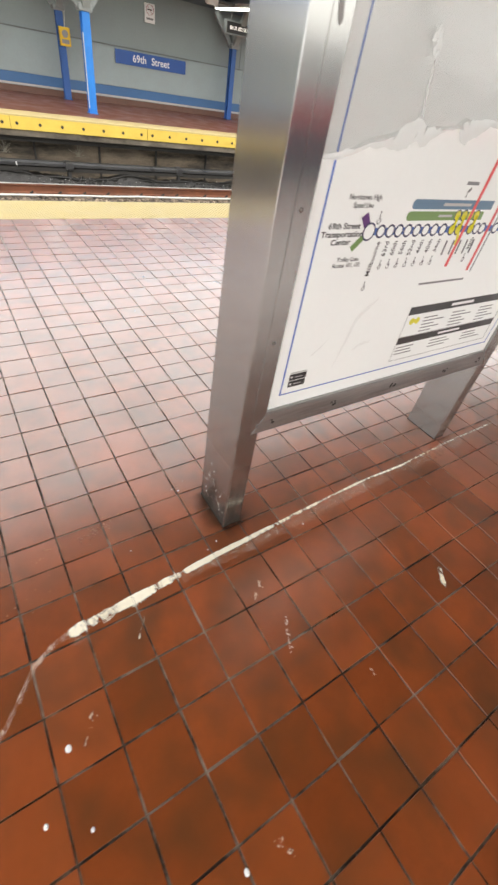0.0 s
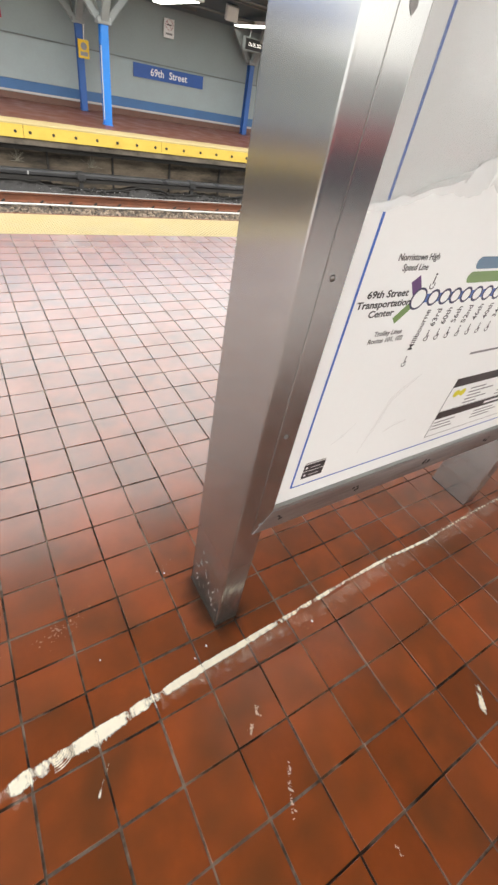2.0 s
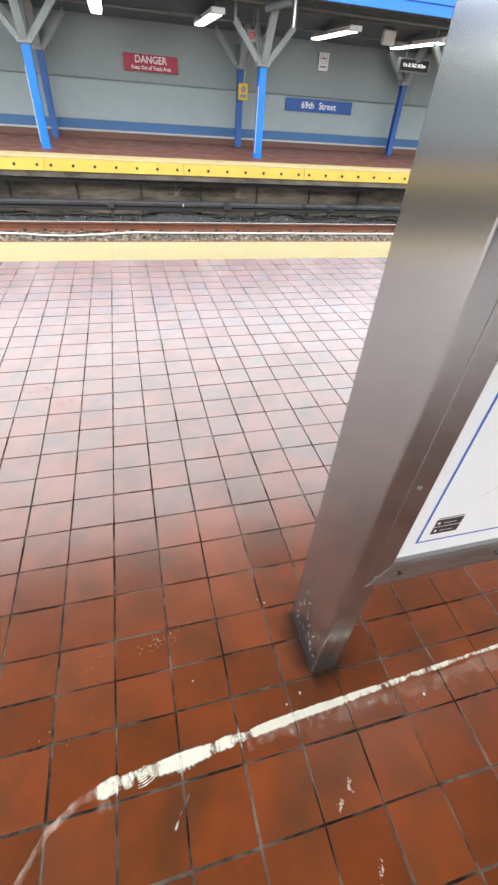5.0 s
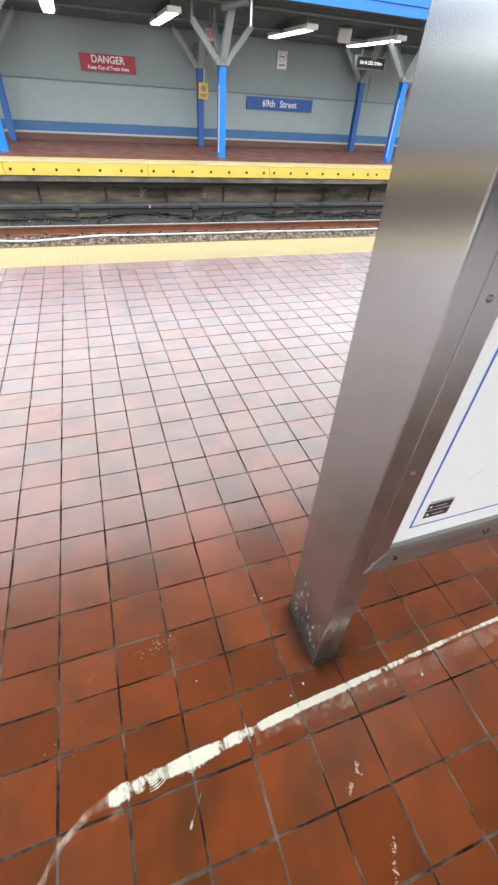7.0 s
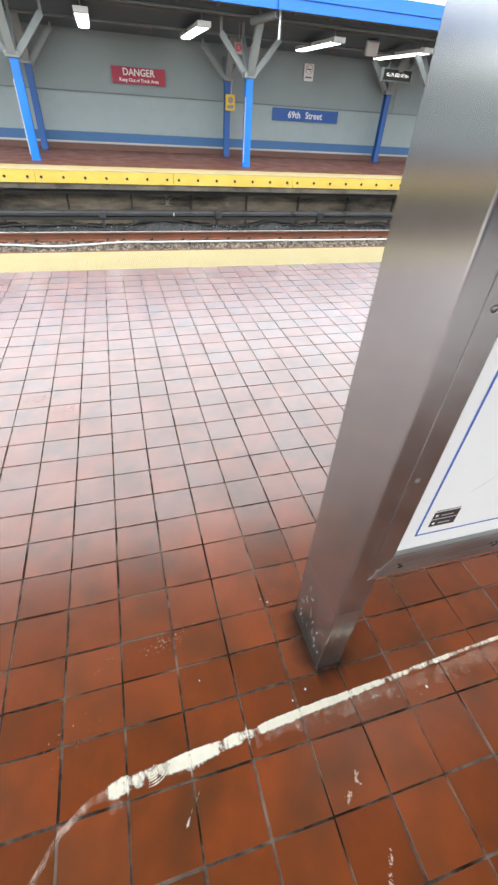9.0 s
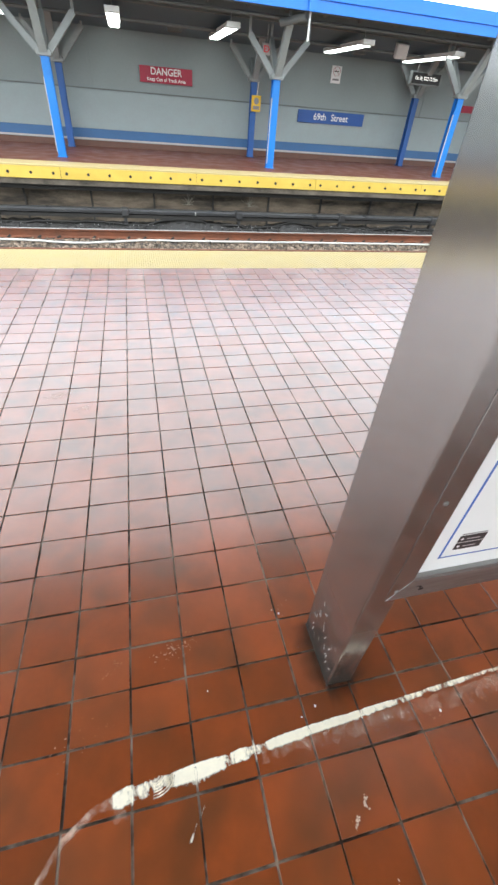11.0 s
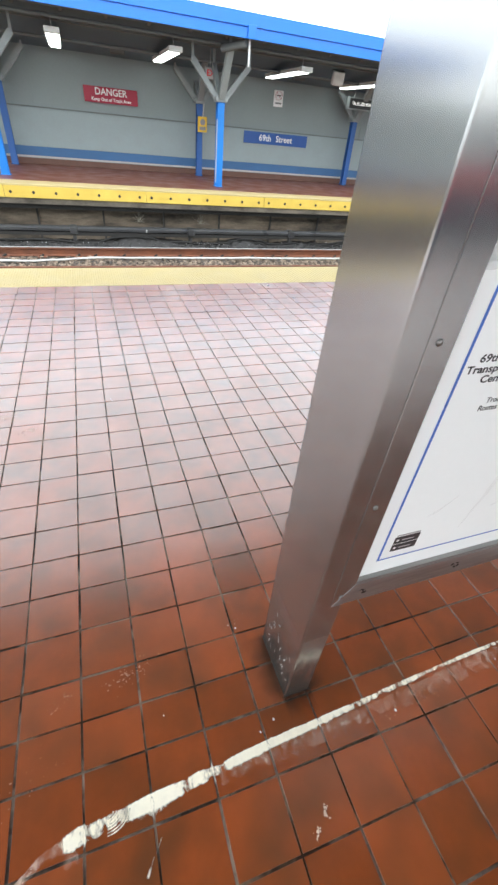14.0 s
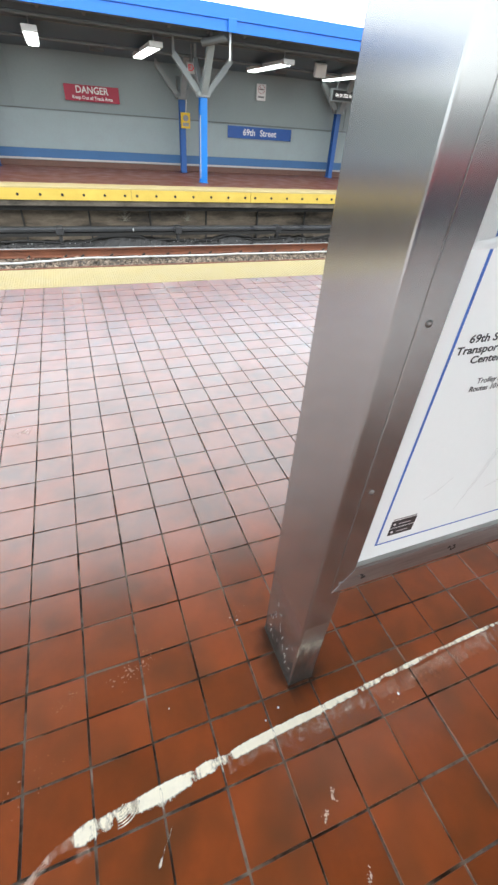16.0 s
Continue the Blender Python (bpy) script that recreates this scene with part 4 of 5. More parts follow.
# the film's grey veil stands in for what it mirrors
M_FILM = film_material("clear_film", 0.30, (0.46, 0.48, 0.475))
M_CREASE = film_material("thin_crease", 0.38)
M_WRINKLE = film_material("faint_wrinkle", 0.055, (0.60, 0.58, 0.56))
# white tone paints in the glare on the folded film
M_FOLD = film_material("creased_film", 0.72, (0.93, 0.97, 0.96))
crease = [(0.790, 1.177), (0.834, 1.181), (0.910, 1.208), (1.0, 1.222), (1.04, 1.246), (1.085, 1.228), (1.128, 1.247), (1.17, 1.254), (1.21, 1.25), (1.30, 1.27), (1.45, 1.25), (1.60, 1.29), (1.78, 1.27), (1.955, 1.30)]


def crease_z(x):
    for (a, za), (b, zb) in zip(crease, crease[1:]):
        if x <= b:
            return za + (zb - za) * (x - a) / (b - a)
    return crease[-1][1]


bm = bmesh.new()
NF, NH = 60, 40
rows_ = []
for j in range(NH + 1):
    row = []
    for i in range(NF + 1):
        x = 0.790 + 1.165 * i / NF
        z0 = crease_z(x)
        z = z0 + (2.055 - z0) * j / NH
        row.append(bm.verts.new((x, PY - 0.004 - 0.0034 * (noise.noise((x * 9, z * 3.5, 1.3)) + 0.8), z)))
    rows_.append(row)
for j in range(NH):
    for i in range(NF):
        bm.faces.new((rows_[j][i], rows_[j][i + 1], rows_[j + 1][i + 1], rows_[j + 1][i]))
film = part("clear_film", local(bm), M_FILM, stand, "wrinkled clear plastic film over the map", smooth=True)
film.visible_shadow = False


def crumple(name, spine, depth, seed, label, mat=M_FOLD):
    """A creased ribbon of film along (x, z, half width)."""
    bm = bmesh.new()
    rg = random.Random(seed)
    fine = []
    for a, b in zip(spine, spine[1:]):
        for k in range(5):
            fine.append([p + (q - p) * k / 5 for p, q in zip(a, b)])
    fine.append(spine[-1])
    prev = None
    for i, (x, z, w) in enumerate(fine):
        a, b = fine[max(0, i - 1)], fine[min(len(fine) - 1, i + 1)]
        d = Vector((b[0] - a[0], b[1] - a[1])).normalized()
        row = [bm.verts.new((x - d.y * w * u + rg.uniform(-0.001, 0.001), PY - 0.0075 - rg.uniform(0, depth) * (1 - abs(u)), z + d.x * w * u * rg.uniform(0.75, 1.2))) for u in (-1, -0.45, 0.1, 0.5, 1)]
        if prev:
            for k in range(4):
                bm.faces.new((prev[k], row[k], row[k + 1], prev[k + 1]))
        prev = row
    ob = part(name, local(bm), mat, film, label, smooth=True)
    ob.visible_shadow = False
    return ob


crumple("fold", [(0.790, 1.177, 0.004), (0.834, 1.181, 0.007), (0.91, 1.208, 0.008), (0.97, 1.216, 0.014), (1.005, 1.220, 0.024), (1.04, 1.242, 0.020), (1.07, 1.228, 0.019), (1.10, 1.240, 0.012), (1.14, 1.250, 0.005), (1.19, 1.256, 0.003)], 0.0016, 3, "creased fold of peeling film, its glare painted white")
crumple("fold", [(1.165, 1.256, 0.002), (1.19, 1.262, 0.012), (1.215, 1.250, 0.026), (1.245, 1.255, 0.020), (1.30, 1.272, 0.008), (1.38, 1.268, 0.004)], 0.0016, 5, "creased fold of peeling film, its glare painted white")
crumple("fold", [(1.042, 1.258, 0.006), (1.036, 1.29, 0.003), (1.030, 1.32, 0.0015), (1.024, 1.35, 0.0008)], 0.002, 7, "thin creased fold of peeling film", M_CREASE)
for line, seed in (([(1.012, 0.640, 0.002), (1.035, 0.725, 0.006), (1.052, 0.800, 0.008), (1.085, 0.828, 0.007), (1.118, 0.852, 0.002)], 9),
                   ([(1.075, 0.690, 0.002), (1.105, 0.705, 0.006), (1.150, 0.712, 0.002)], 10),
                   ([(0.905, 0.700, 0.001), (0.930, 0.716, 0.004), (0.962, 0.748, 0.001)], 11)):
    crumple("wrinkle", line, 0.0006, seed, "faint wrinkle in the clear film", M_WRINKLE)
scrap = bmesh.new()
rg = random.Random(12)
for k in range(9):
    x, z = 1.005 + rg.uniform(-0.013, 0.013), 1.377 + rg.uniform(-0.022, 0.022)
    vs = [scrap.verts.new((x + rg.uniform(0.005, 0.011) * math.cos(q * 1.257), PY - 0.012 - rg.uniform(0, 0.006), z + rg.uniform(0.006, 0.013) * math.sin(q * 1.257))) for q in range(5)]
    scrap.faces.new(vs)
remnant = part("tape_remnant", local(scrap), M_FOLD, film, "crumpled pale remnant of tape")
remnant["kind"], remnant.visible_shadow = "stuff", False

# ---- paint smears on the tiles ----
def smear_material(name, grain, tear_y, low, high, tone=(0.93, 0.85, 0.68)):
    m = material(name, tone, 0.6, vary=0.1, scale=30, bump=0.08, grain=160)
    n, l = m.node_tree.nodes, m.node_tree.links
    b, out = n["Principled BSDF"], n["Material Output"]
    geo = n.new("ShaderNodeNewGeometry")
    tex = n.new("ShaderNodeTexNoise")
    tex.inputs["Scale"].default_value, tex.inputs["Detail"].default_value, tex.inputs["Roughness"].default_value = grain, 5, 0.65
    tear = n.new("ShaderNodeMapping")
    tear.inputs["Scale"].default_value = (1.0, tear_y, 1.0)
    l.new(geo.outputs["Position"], tear.inputs["Vector"])
    l.new(tear.outputs[0], tex.inputs["Vector"])
    att = n.new("ShaderNodeAttribute")
    att.attribute_name = "cover"
    ad = n.new("ShaderNodeMath")
    ad.operation = "ADD"
    l.new(tex.outputs["Fac"], ad.inputs[0])
    l.new(att.outputs["Fac"], ad.inputs[1])
    mr = n.new("ShaderNodeMapRange")
    mr.inputs["From Min"].default_value, mr.inputs["From Max"].default_value = low, high
    l.new(ad.outputs[0], mr.inputs["Value"])
    tr = n.new("ShaderNodeBsdfTransparent")
    mx = n.new("ShaderNodeMixShader")
    l.new(mr.outputs[0], mx.inputs[0])
    l.new(tr.outputs[0], mx.inputs[1])
    l.new(b.outputs[0], mx.inputs[2])
    l.new(mx.outputs[0], out.inputs["Surface"])
    return m


M_SMEAR = smear_material("dried_white_paint", 95, 0.6, 1.02, 1.28)
M_SMEARCHIP = material("paint_chip", (0.62, 0.46, 0.36), 0.6, vary=0.2, scale=50)
M_VEIL = smear_material("thin_dusty_paint", 60, 0.8, 0.86, 1.6, (0.80, 0.56, 0.44))


def smear(name, path, label, z=0.0035, parent=None, mat=None, ridge=0.0):
    """A dried smear along a line of (x, y, half width, cover); it thins out towards its sides."""
    fine = []
    jag = random.Random(len(path) * 7 + int(path[0][0] * 1000))
    for (a, b) in zip(path, path[1:]):
        steps = max(2, int(math.dist(a[:2], b[:2]) / 0.008))
        for k in range(steps):
            u = k / steps
            at = [p + (q - p) * u for p, q in zip(a, b)]
            at[2] *= 1 + 0.06 * noise.noise((at[0] * 45, at[1] * 45, 2.0))
            at[1] += 0.0012 * noise.noise((at[0] * 30, 5.0, at[1] * 30))
            at[3] += 0.08 * noise.noise((at[0] * 60, 9.0, at[1] * 60)) + jag.uniform(-0.03, 0.02)
            fine.append(at)
    fine.append(list(path[-1]))
    across = (-2.1, -1.35, -0.95, 0.0, 0.8, 1.05, 1.35)
    fall = (-0.55, -0.32, -0.06, 0.04, 0.04, -0.12, -0.5)
    verts, cover, faces = [], [], []
    for i, (x, y, w, c) in enumerate(fine):
        p, q = fine[max(0, i - 1)], fine[min(len(fine) - 1, i + 1)]
        d = Vector((q[0] - p[0], q[1] - p[1])).normalized()
        for s, f in zip(across, fall):
            verts.append((x - d.y * w * s, y + d.x * w * s, z))
            cover.append(c + f + (ridge if -1.2 < s < 1.2 else 0.0))
    k = len(across)
    for i in range(len(fine) - 1):
        for j in range(k - 1):
            faces.append((i * k + j, (i + 1) * k + j, (i + 1) * k + j + 1, i * k + j + 1))
    me = bpy.data.meshes.new(name)
    me.from_pydata(verts, [], faces)
    me.attributes.new("cover", "FLOAT", "POINT").data.foreach_set("value", cover)
    me.materials.append(mat or M_SMEAR)
    if parent:
        ob = new(name, me)
        ob.parent = parent
        return tagged(ob, label)
    return tagged(new(name, me), label, "paint smear", "paint smears")


# dark ring round the post foot: grime, with the post's contact shade painted in
M_GRIME_SHADE = M_SMUDGE.copy()
M_GRIME_SHADE.name = "floor_grime"
M_GRIME_SHADE.node_tree.nodes["Vector Math"].inputs[0].default_value = (0.05, 0.036, 0.028)
M_GRIME_SHADE.node_tree.nodes["Principled BSDF"].inputs["Specular IOR Level"].default_value = 0.08
n, l = M_GRIME_SHADE.node_tree.nodes, M_GRIME_SHADE.node_tree.links
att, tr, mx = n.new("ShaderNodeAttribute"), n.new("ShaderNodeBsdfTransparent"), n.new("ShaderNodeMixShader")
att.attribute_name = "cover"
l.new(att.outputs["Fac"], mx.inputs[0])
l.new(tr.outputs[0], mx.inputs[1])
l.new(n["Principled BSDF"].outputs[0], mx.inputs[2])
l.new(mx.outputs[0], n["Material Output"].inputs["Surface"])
verts, cover, faces = [], [], []
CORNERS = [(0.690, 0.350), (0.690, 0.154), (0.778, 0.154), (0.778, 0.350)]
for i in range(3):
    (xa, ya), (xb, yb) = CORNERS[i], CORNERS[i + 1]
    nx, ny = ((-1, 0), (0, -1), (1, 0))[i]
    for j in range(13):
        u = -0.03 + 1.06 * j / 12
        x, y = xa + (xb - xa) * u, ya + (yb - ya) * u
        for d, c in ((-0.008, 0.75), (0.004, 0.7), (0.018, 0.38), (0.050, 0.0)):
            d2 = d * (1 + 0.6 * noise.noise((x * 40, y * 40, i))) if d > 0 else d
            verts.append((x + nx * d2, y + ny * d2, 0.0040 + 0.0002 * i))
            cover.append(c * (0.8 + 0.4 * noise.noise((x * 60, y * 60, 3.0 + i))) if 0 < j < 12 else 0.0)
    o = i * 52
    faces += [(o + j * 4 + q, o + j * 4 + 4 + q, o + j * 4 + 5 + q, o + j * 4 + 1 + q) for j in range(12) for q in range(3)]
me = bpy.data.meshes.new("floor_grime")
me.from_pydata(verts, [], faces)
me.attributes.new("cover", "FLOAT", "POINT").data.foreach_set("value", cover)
me.materials.append(M_GRIME_SHADE)
# grime on the post, densest at the bottom; it also covers the spill's glint
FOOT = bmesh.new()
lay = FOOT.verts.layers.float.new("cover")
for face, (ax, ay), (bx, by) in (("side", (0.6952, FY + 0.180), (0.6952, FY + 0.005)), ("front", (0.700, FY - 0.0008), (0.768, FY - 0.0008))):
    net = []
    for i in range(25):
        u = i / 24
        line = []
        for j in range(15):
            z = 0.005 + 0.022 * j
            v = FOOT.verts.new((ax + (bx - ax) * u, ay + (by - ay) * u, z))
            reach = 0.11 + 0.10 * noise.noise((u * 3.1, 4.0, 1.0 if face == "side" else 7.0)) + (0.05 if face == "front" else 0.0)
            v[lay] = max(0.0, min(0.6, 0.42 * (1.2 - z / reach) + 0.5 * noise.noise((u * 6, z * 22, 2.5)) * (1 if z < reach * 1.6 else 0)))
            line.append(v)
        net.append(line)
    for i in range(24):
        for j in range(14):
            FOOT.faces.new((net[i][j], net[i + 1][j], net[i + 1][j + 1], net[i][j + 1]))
part("foot_grime", local(FOOT), M_GRIME_SHADE, stand, "dried grime splashed on the post foot")
tagged(new("floor_grime", me), "dark grime and painted contact shade on the tiles round the post foot", "grime")

spill = anchor("paint_spill", (0, 0, 0), "streaky line of dried white paint across the tiles", "paint spill")
smear("blot", [(0.102, 0.026, 0.010, 0.36), (0.112, 0.028, 0.014, 0.70), (0.125, 0.030, 0.016, 0.82), (0.150, 0.033, 0.015, 0.74), (0.160, 0.034, 0.014, 0.58), (0.172, 0.035, 0.014, 0.70), (0.185, 0.036, 0.013, 0.66), (0.205, 0.038, 0.012, 0.60), (0.235, 0.039, 0.012, 0.66), (0.25, 0.040, 0.012, 0.6)], "broad scraped blot of white paint", parent=spill, ridge=0.04)
smear("streak", [(0.235, 0.038, 0.011, 0.60), (0.255, 0.040, 0.013, 0.86), (0.30, 0.043, 0.013, 0.92), (0.345, 0.0465, 0.013, 0.92), (0.375, 0.049, 0.012, 0.74), (0.39, 0.050, 0.011, 0.56), (0.405, 0.0515, 0.012, 0.80), (0.43, 0.053, 0.012, 0.84), (0.445, 0.0545, 0.012, 0.58), (0.47, 0.056, 0.009, 0.66), (0.485, 0.057, 0.008, 0.52), (0.50, 0.059, 0.0095, 0.84), (0.55, 0.063, 0.0095, 0.93),
                 (0.598, 0.0665, 0.009, 0.90), (0.61, 0.067, 0.0085, 0.80), (0.622, 0.068, 0.009, 0.88), (0.68, 0.071, 0.0085, 0.90), (0.75, 0.0745, 0.0075, 0.84), (0.764, 0.0755, 0.007, 0.76), (0.78, 0.0765, 0.0075, 0.84), (0.85, 0.079, 0.007, 0.78), (0.885, 0.081, 0.007, 0.56), (0.90, 0.082, 0.008, 0.62), (0.94, 0.084, 0.006, 0.72), (0.965, 0.086, 0.0055, 0.56), (1.0, 0.088, 0.0065, 0.70), (1.035, 0.09, 0.006, 0.52), (1.06, 0.091, 0.0065, 0.74), (1.12, 0.094, 0.0055, 0.66), (1.15, 0.096, 0.0045, 0.56), (1.24, 0.099, 0.005, 0.60), (1.30, 0.101, 0.0055, 0.78), (1.36, 0.103, 0.005, 0.72),
                 (1.42, 0.104, 0.0045, 0.60), (1.52, 0.100, 0.005, 0.72), (1.64, 0.097, 0.005, 0.72), (1.72, 0.101, 0.0045, 0.55), (2.01, 0.112, 0.006, 0.54), (2.44, 0.113, 0.006, 0.5)], "thin white streak of dried paint", parent=spill, ridge=0.05)
smear("tail", [(-0.11, -0.16, 0.006, 0.50), (-0.05, -0.09, 0.007, 0.50), (0.003, -0.019, 0.007, 0.56), (0.05, 0.010, 0.008, 0.55), (0.075, 0.024, 0.008, 0.52), (0.11, 0.026, 0.012, 0.46)], "faint curved tail of dried paint", parent=spill, mat=M_VEIL)
for k in range(7):
    r = 0.012 + 0.0062 * k
    arc = [(0.206 + r * math.cos(a), 0.056 + r * 0.85 * math.sin(a), 0.0014, 0.74) for a in [radians(-95 + 14 * q) for q in range(7)]]
    smear("comb_mark", arc, "curved scrape mark in the paint", z=0.0038, parent=spill)
for x, y0, y1 in ((0.1535, 0.004, 0.052), (0.3045, 0.012, 0.064), (0.4575, 0.026, 0.086), (0.6095, 0.050, 0.078), (0.762, 0.058, 0.084)):
    smear("joint_fill", [(x, y0, 0.0018, 0.45), (x, (y0 + y1) / 2, 0.0026, 0.85), (x, y1, 0.0018, 0.45)], "pale paint caught in a tile joint", z=0.0042, parent=spill)
smear("dust_veil", [(0.47, 0.035, 0.014, 0.35), (0.60, 0.042, 0.018, 0.43), (0.75, 0.046, 0.020, 0.45), (0.90, 0.052, 0.021, 0.41), (1.05, 0.056, 0.022, 0.45), (1.20, 0.064, 0.024, 0.45), (1.36, 0.072, 0.026, 0.45), (1.55, 0.072, 0.026, 0.39), (1.80, 0.085, 0.034, 0.43), (2.10, 0.095, 0.034, 0.41), (2.40, 0.105, 0.028, 0.35)], "patchy dusty veil of paint below the streak", z=0.0029, parent=spill, mat=M_VEIL)
smear("dust_veil", [(0.11, 0.002, 0.010, 0.44), (0.125, -0.004, 0.012, 0.52), (0.14, 0.0, 0.010, 0.44)], "pale lobe of paint", z=0.0030, parent=spill, mat=M_VEIL)
spots = [[(0.322, -0.016, 0.0012, 0.56), (0.306, -0.04, 0.0016, 0.60), (0.292, -0.055, 0.0016, 0.54), (0.279, -0.078, 0.0032, 0.62), (0.272, -0.088, 0.003, 0.5)],
         [(1.35, -0.36, 0.008, 0.74), (1.31, -0.41, 0.0095, 0.78), (1.29, -0.44, 0.006, 0.5)],
         [(1.10, -0.33, 0.004, 0.45), (1.18, -0.31, 0.005, 0.5), (1.24, -0.30, 0.004, 0.45)],
         [(-0.30, 1.75, 0.02, 0.42), (-0.2, 1.79, 0.03, 0.44), (-0.1, 1.82, 0.015, 0.42)],
         [(-0.12, 1.62, 0.02, 0.44), (-0.05, 1.66, 0.02, 0.46), (0.0, 1.70, 0.01, 0.42)],
         [(0.30, 1.86, 0.02, 0.44), (0.38, 1.87, 0.02, 0.46)]]
for sp_ in spots:
    sp_ = [(x, y, w, (c + 0.08 if c < 0.5 else c) - (0.22 if i in (0, len(sp_) - 1) else 0)) for i, (x, y, w, c) in enumerate(sp_)]
    smear("paint_spot", sp_, "small dried splash of pale paint on a tile", mat=M_VEIL if sp_[0][2] >= 0.01 else None)

M_DUSTSPOT = material("dusty_speck", (0.40, 0.20, 0.12), 0.8, vary=0.3, scale=60)


def speckle(name, line, spread, count, lo, hi, seed, mat, label):
    """A cluster of small flat chips scattered along a short line."""
    rg = random.Random(seed)
    (xa, ya), (xb, yb) = line
    bm = bmesh.new()
    for k in range(int(count * 1.7)):
        u = rg.random()
        x, y = xa + (xb - xa) * u + rg.gauss(0, spread), ya + (yb - ya) * u + rg.gauss(0, spread)
        size, turn, long = 0.75 * (lo + (hi - lo) * rg.random() ** 2.2), rg.uniform(0, 6.28), rg.uniform(1.0, 2.6)
        low, top = [], []
        for q in range(7):
            a = q * 6.2832 / 7
            d = size * rg.uniform(0.55, 1.2)
            px, py = d * long * math.cos(a), d * math.sin(a)
            at = (x + px * math.cos(turn) - py * math.sin(turn), y + px * math.sin(turn) + py * math.cos(turn))
            low.append(bm.verts.new((*at, 0.0022)))
            top.append(bm.verts.new((*at, 0.0032 + 0.00002 * k)))
        for q in range(7):
            bm.faces.new((low[q], low[(q + 1) % 7], top[(q + 1) % 7], top[q]))
        bm.faces.new(top)
    return solid(name, bm, mat, label, "paint specks", kind="stuff")


for k, (line, spread, count, lo, hi, mat) in enumerate((
        (((0.702, -0.084), (0.690, -0.108)), 0.005, 13, 0.0008, 0.0042, M_SMEARCHIP),
        (((0.665, -0.120), (0.650, -0.142)), 0.004, 9, 0.0008, 0.0036, M_SMEARCHIP),
        (((0.705, -0.235), (0.680, -0.290)), 0.004, 14, 0.0008, 0.0045, M_SMEARCHIP),
        (((0.678, -0.295), (0.660, -0.330)), 0.003, 9, 0.0008, 0.0035, M_SMEARCHIP),
        (((0.110, -0.200), (0.072, -0.258)), 0.004, 11, 0.0008, 0.0038, M_SMEARCHIP),
        (((0.385, -0.648), (0.405, -0.685)), 0.004, 8, 0.0008, 0.0040, M_SMEARCHIP),
        (((0.846, -0.490), (0.850, -0.512)), 0.003, 5, 0.0008, 0.0030, M_SMEARCHIP),
        (((0.240, 0.330), (0.340, 0.372)), 0.016, 34, 0.0006, 0.0042, M_DUSTSPOT),
        (((0.060, 0.318), (0.120, 0.336)), 0.010, 16, 0.0006, 0.0036, M_DUSTSPOT),
        (((0.560, 0.400), (0.640, 0.420)), 0.012, 14, 0.0006, 0.0026, M_DUSTSPOT),
        (((0.960, 0.030), (1.250, 0.060)), 0.012, 26, 0.0006, 0.0032, M_DUSTSPOT),
        (((-0.050, 0.150), (0.100, 0.210)), 0.030, 18, 0.0006, 0.0026, M_DUSTSPOT))):
    speckle("paint_specks", line, spread, count, lo, hi, 40 + k, mat, "scattered pale specks of dried paint on the tiles" if mat is not M_DUSTSPOT else "scattered dusty scuff specks on the terracotta tiles")


def droplets(places):
    for x, y, r in places:
        bm = bmesh.new()
        bmesh.ops.create_icosphere(bm, subdivisions=2, radius=r, matrix=Matrix.Translation((x, y, 0.0028)) @ Matrix.Diagonal((1, 1.25, 0.25, 1)))
        solid("paint_drop", bm, M_SIGNWHITE, "small round white paint drop on a tile", "paint drop", "paint drops", smooth=True)


droplets([(0.036, -0.245, 0.0075), (-0.041, -0.362, 0.005), (0.043, -0.418, 0.004), (0.301, -0.654, 0.006), (0.60, 0.10, 0.0022), (0.645, 0.118, 0.003), (0.36, 0.215, 0.002), (0.62, 0.395, 0.0025), (0.60, 0.41, 0.002), (0.99, 0.035, 0.0035)])

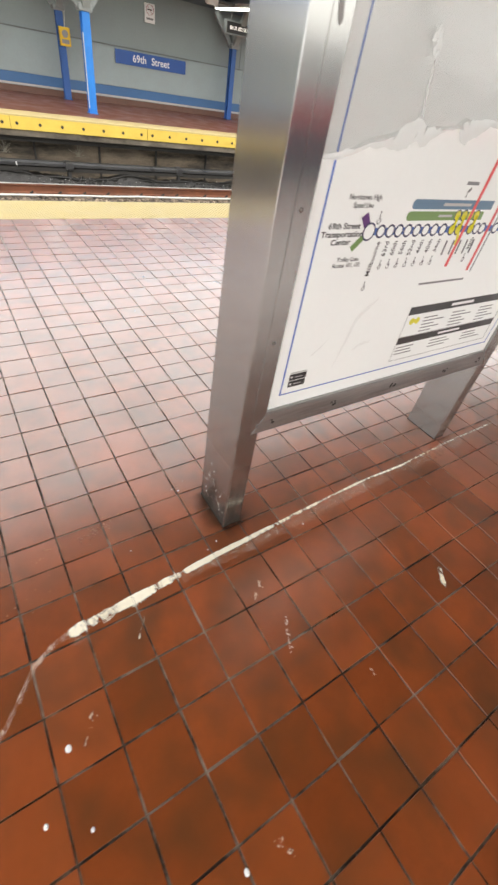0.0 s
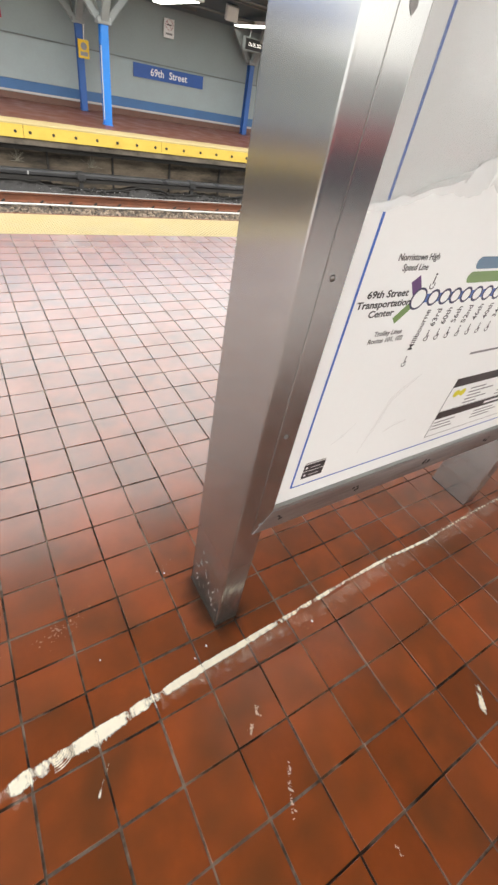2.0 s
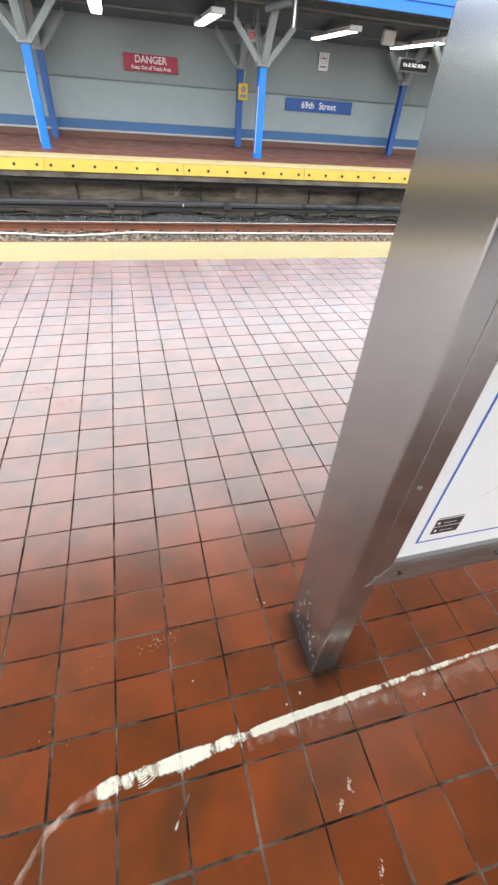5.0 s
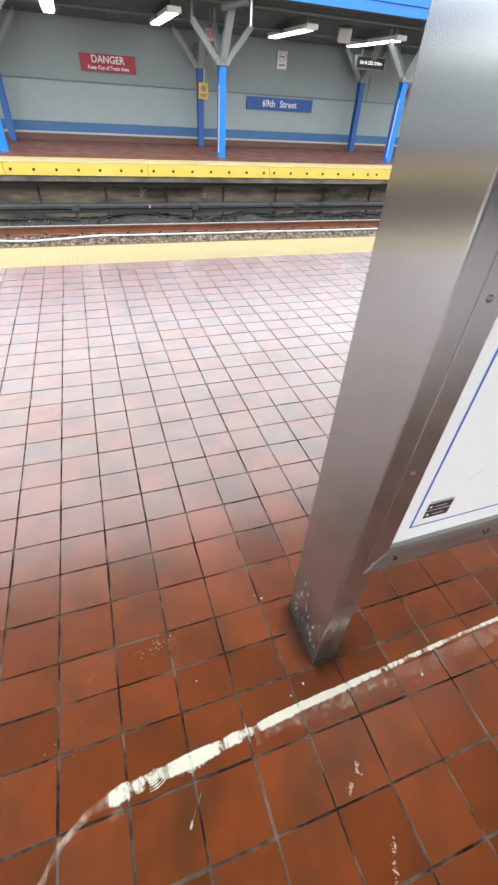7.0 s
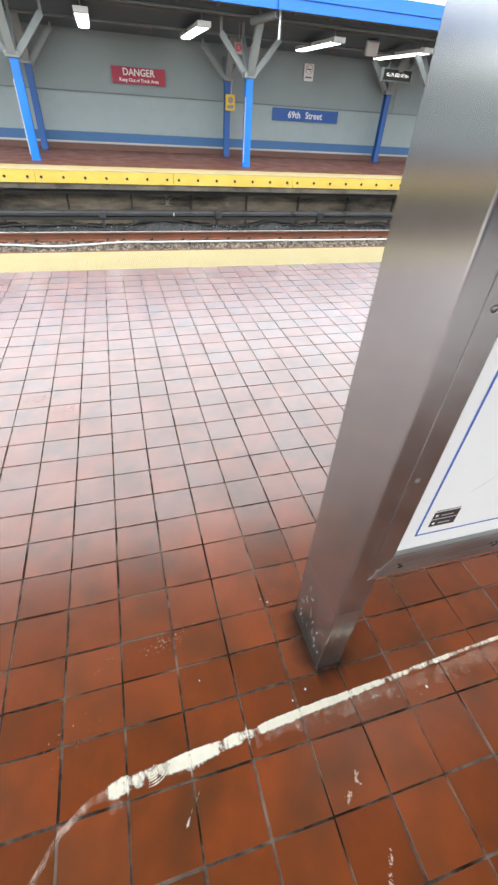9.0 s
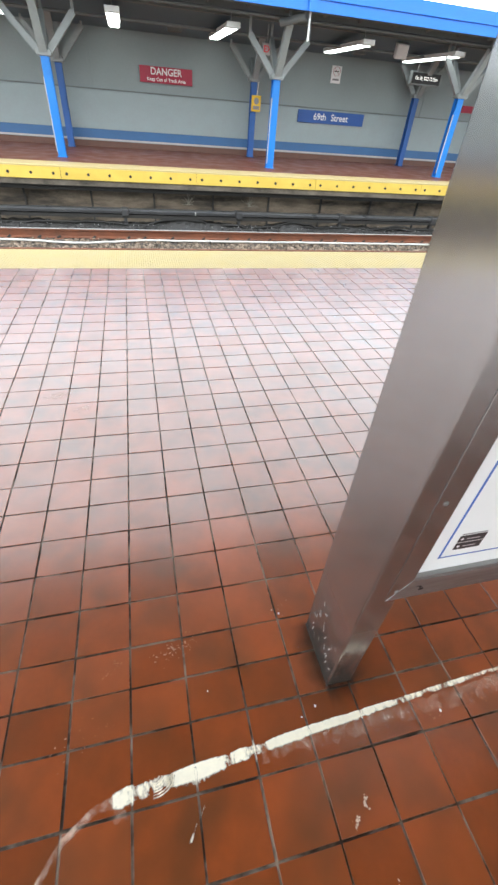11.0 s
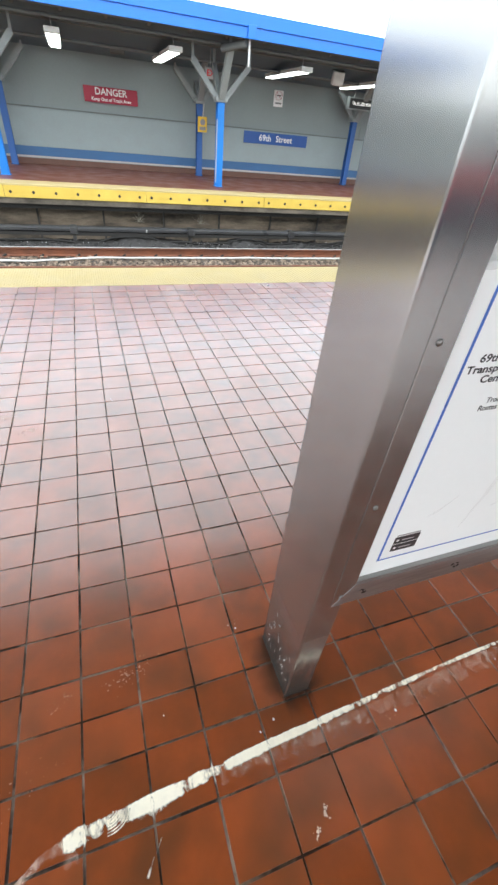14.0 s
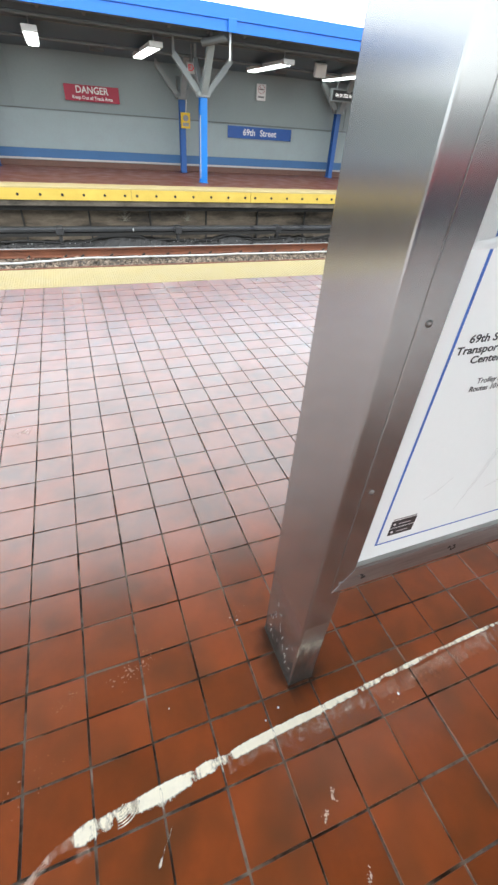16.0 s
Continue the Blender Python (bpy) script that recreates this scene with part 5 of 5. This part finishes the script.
# ---- floor tiles ----
CW = 0.1524
rows_y = [-0.1524 * k for k in range(32, 0, -1)] + [0.0, 0.1503, 0.2630, 0.3765, 0.5235]
while rows_y[-1] + 0.148 < TACT - 0.05:
    rows_y.append(rows_y[-1] + (0.1478 if rows_y[-1] < 1.8 else 0.1450))
rows_y.append(TACT)
JOINT = 0.0058


def tile_shape(w, d, h=0.012):
    """Verts and faces of one tile with eased edges, its top at z = 0."""
    a, b = w / 2, d / 2
    v = []
    for inset, z in ((0, -h), (0, -0.0007), (0.0004, 0.0)):
        v += [(-a + inset, -b + inset, z), (a - inset, -b + inset, z), (a - inset, b - inset, z), (-a + inset, b - inset, z)]
    f = [(8, 9, 10, 11)]
    for lo in (0, 4):
        f += [(lo + i, lo + (i + 1) % 4, lo + 4 + (i + 1) % 4, lo + 4 + i) for i in range(4)]
    return v, f


rng = random.Random(21)
shared = {}
loose_v, loose_f = [], []
for y0, y1 in zip(rows_y, rows_y[1:]):
    d = y1 - y0 - JOINT
    if d < 0.02:
        continue
    for c in range(-46, 66):
        x, y = (c + 0.5) * CW, (y0 + y1) / 2
        place = pose(x + rng.uniform(-0.0008, 0.0008), y + rng.uniform(-0.0008, 0.0008), 0.002 + rng.uniform(-0.0005, 0.0005),
                     rng.uniform(-0.12, 0.12), rng.uniform(-0.12, 0.12), rng.uniform(-0.25, 0.25))
        v, f = tile_shape(CW - JOINT, d)
        if -0.16 < x < 2.0 and -0.8 < y < 2.2 and len(floor.children) < 298:
            key = round(d, 4)
            if key not in shared:
                me = bpy.data.meshes.new("tile")
                me.from_pydata(v, [], f)
                me.materials.append(M_TILE)
                shared[key] = me
            t = new("tile", shared[key])
            t.parent, t.matrix_basis = floor, place
        else:
            k = len(loose_v)
            loose_v += [tuple(place @ Vector(p)) for p in v]
            loose_f += [tuple(k + i for i in q) for q in f]
me = bpy.data.meshes.new("tile_field")
me.from_pydata(loose_v, [], loose_f)
me.materials.append(M_TILES)
field = tagged(new("tile_field", me), "terracotta quarry tiles of the platform floor", kind="stuff")
field.parent = floor
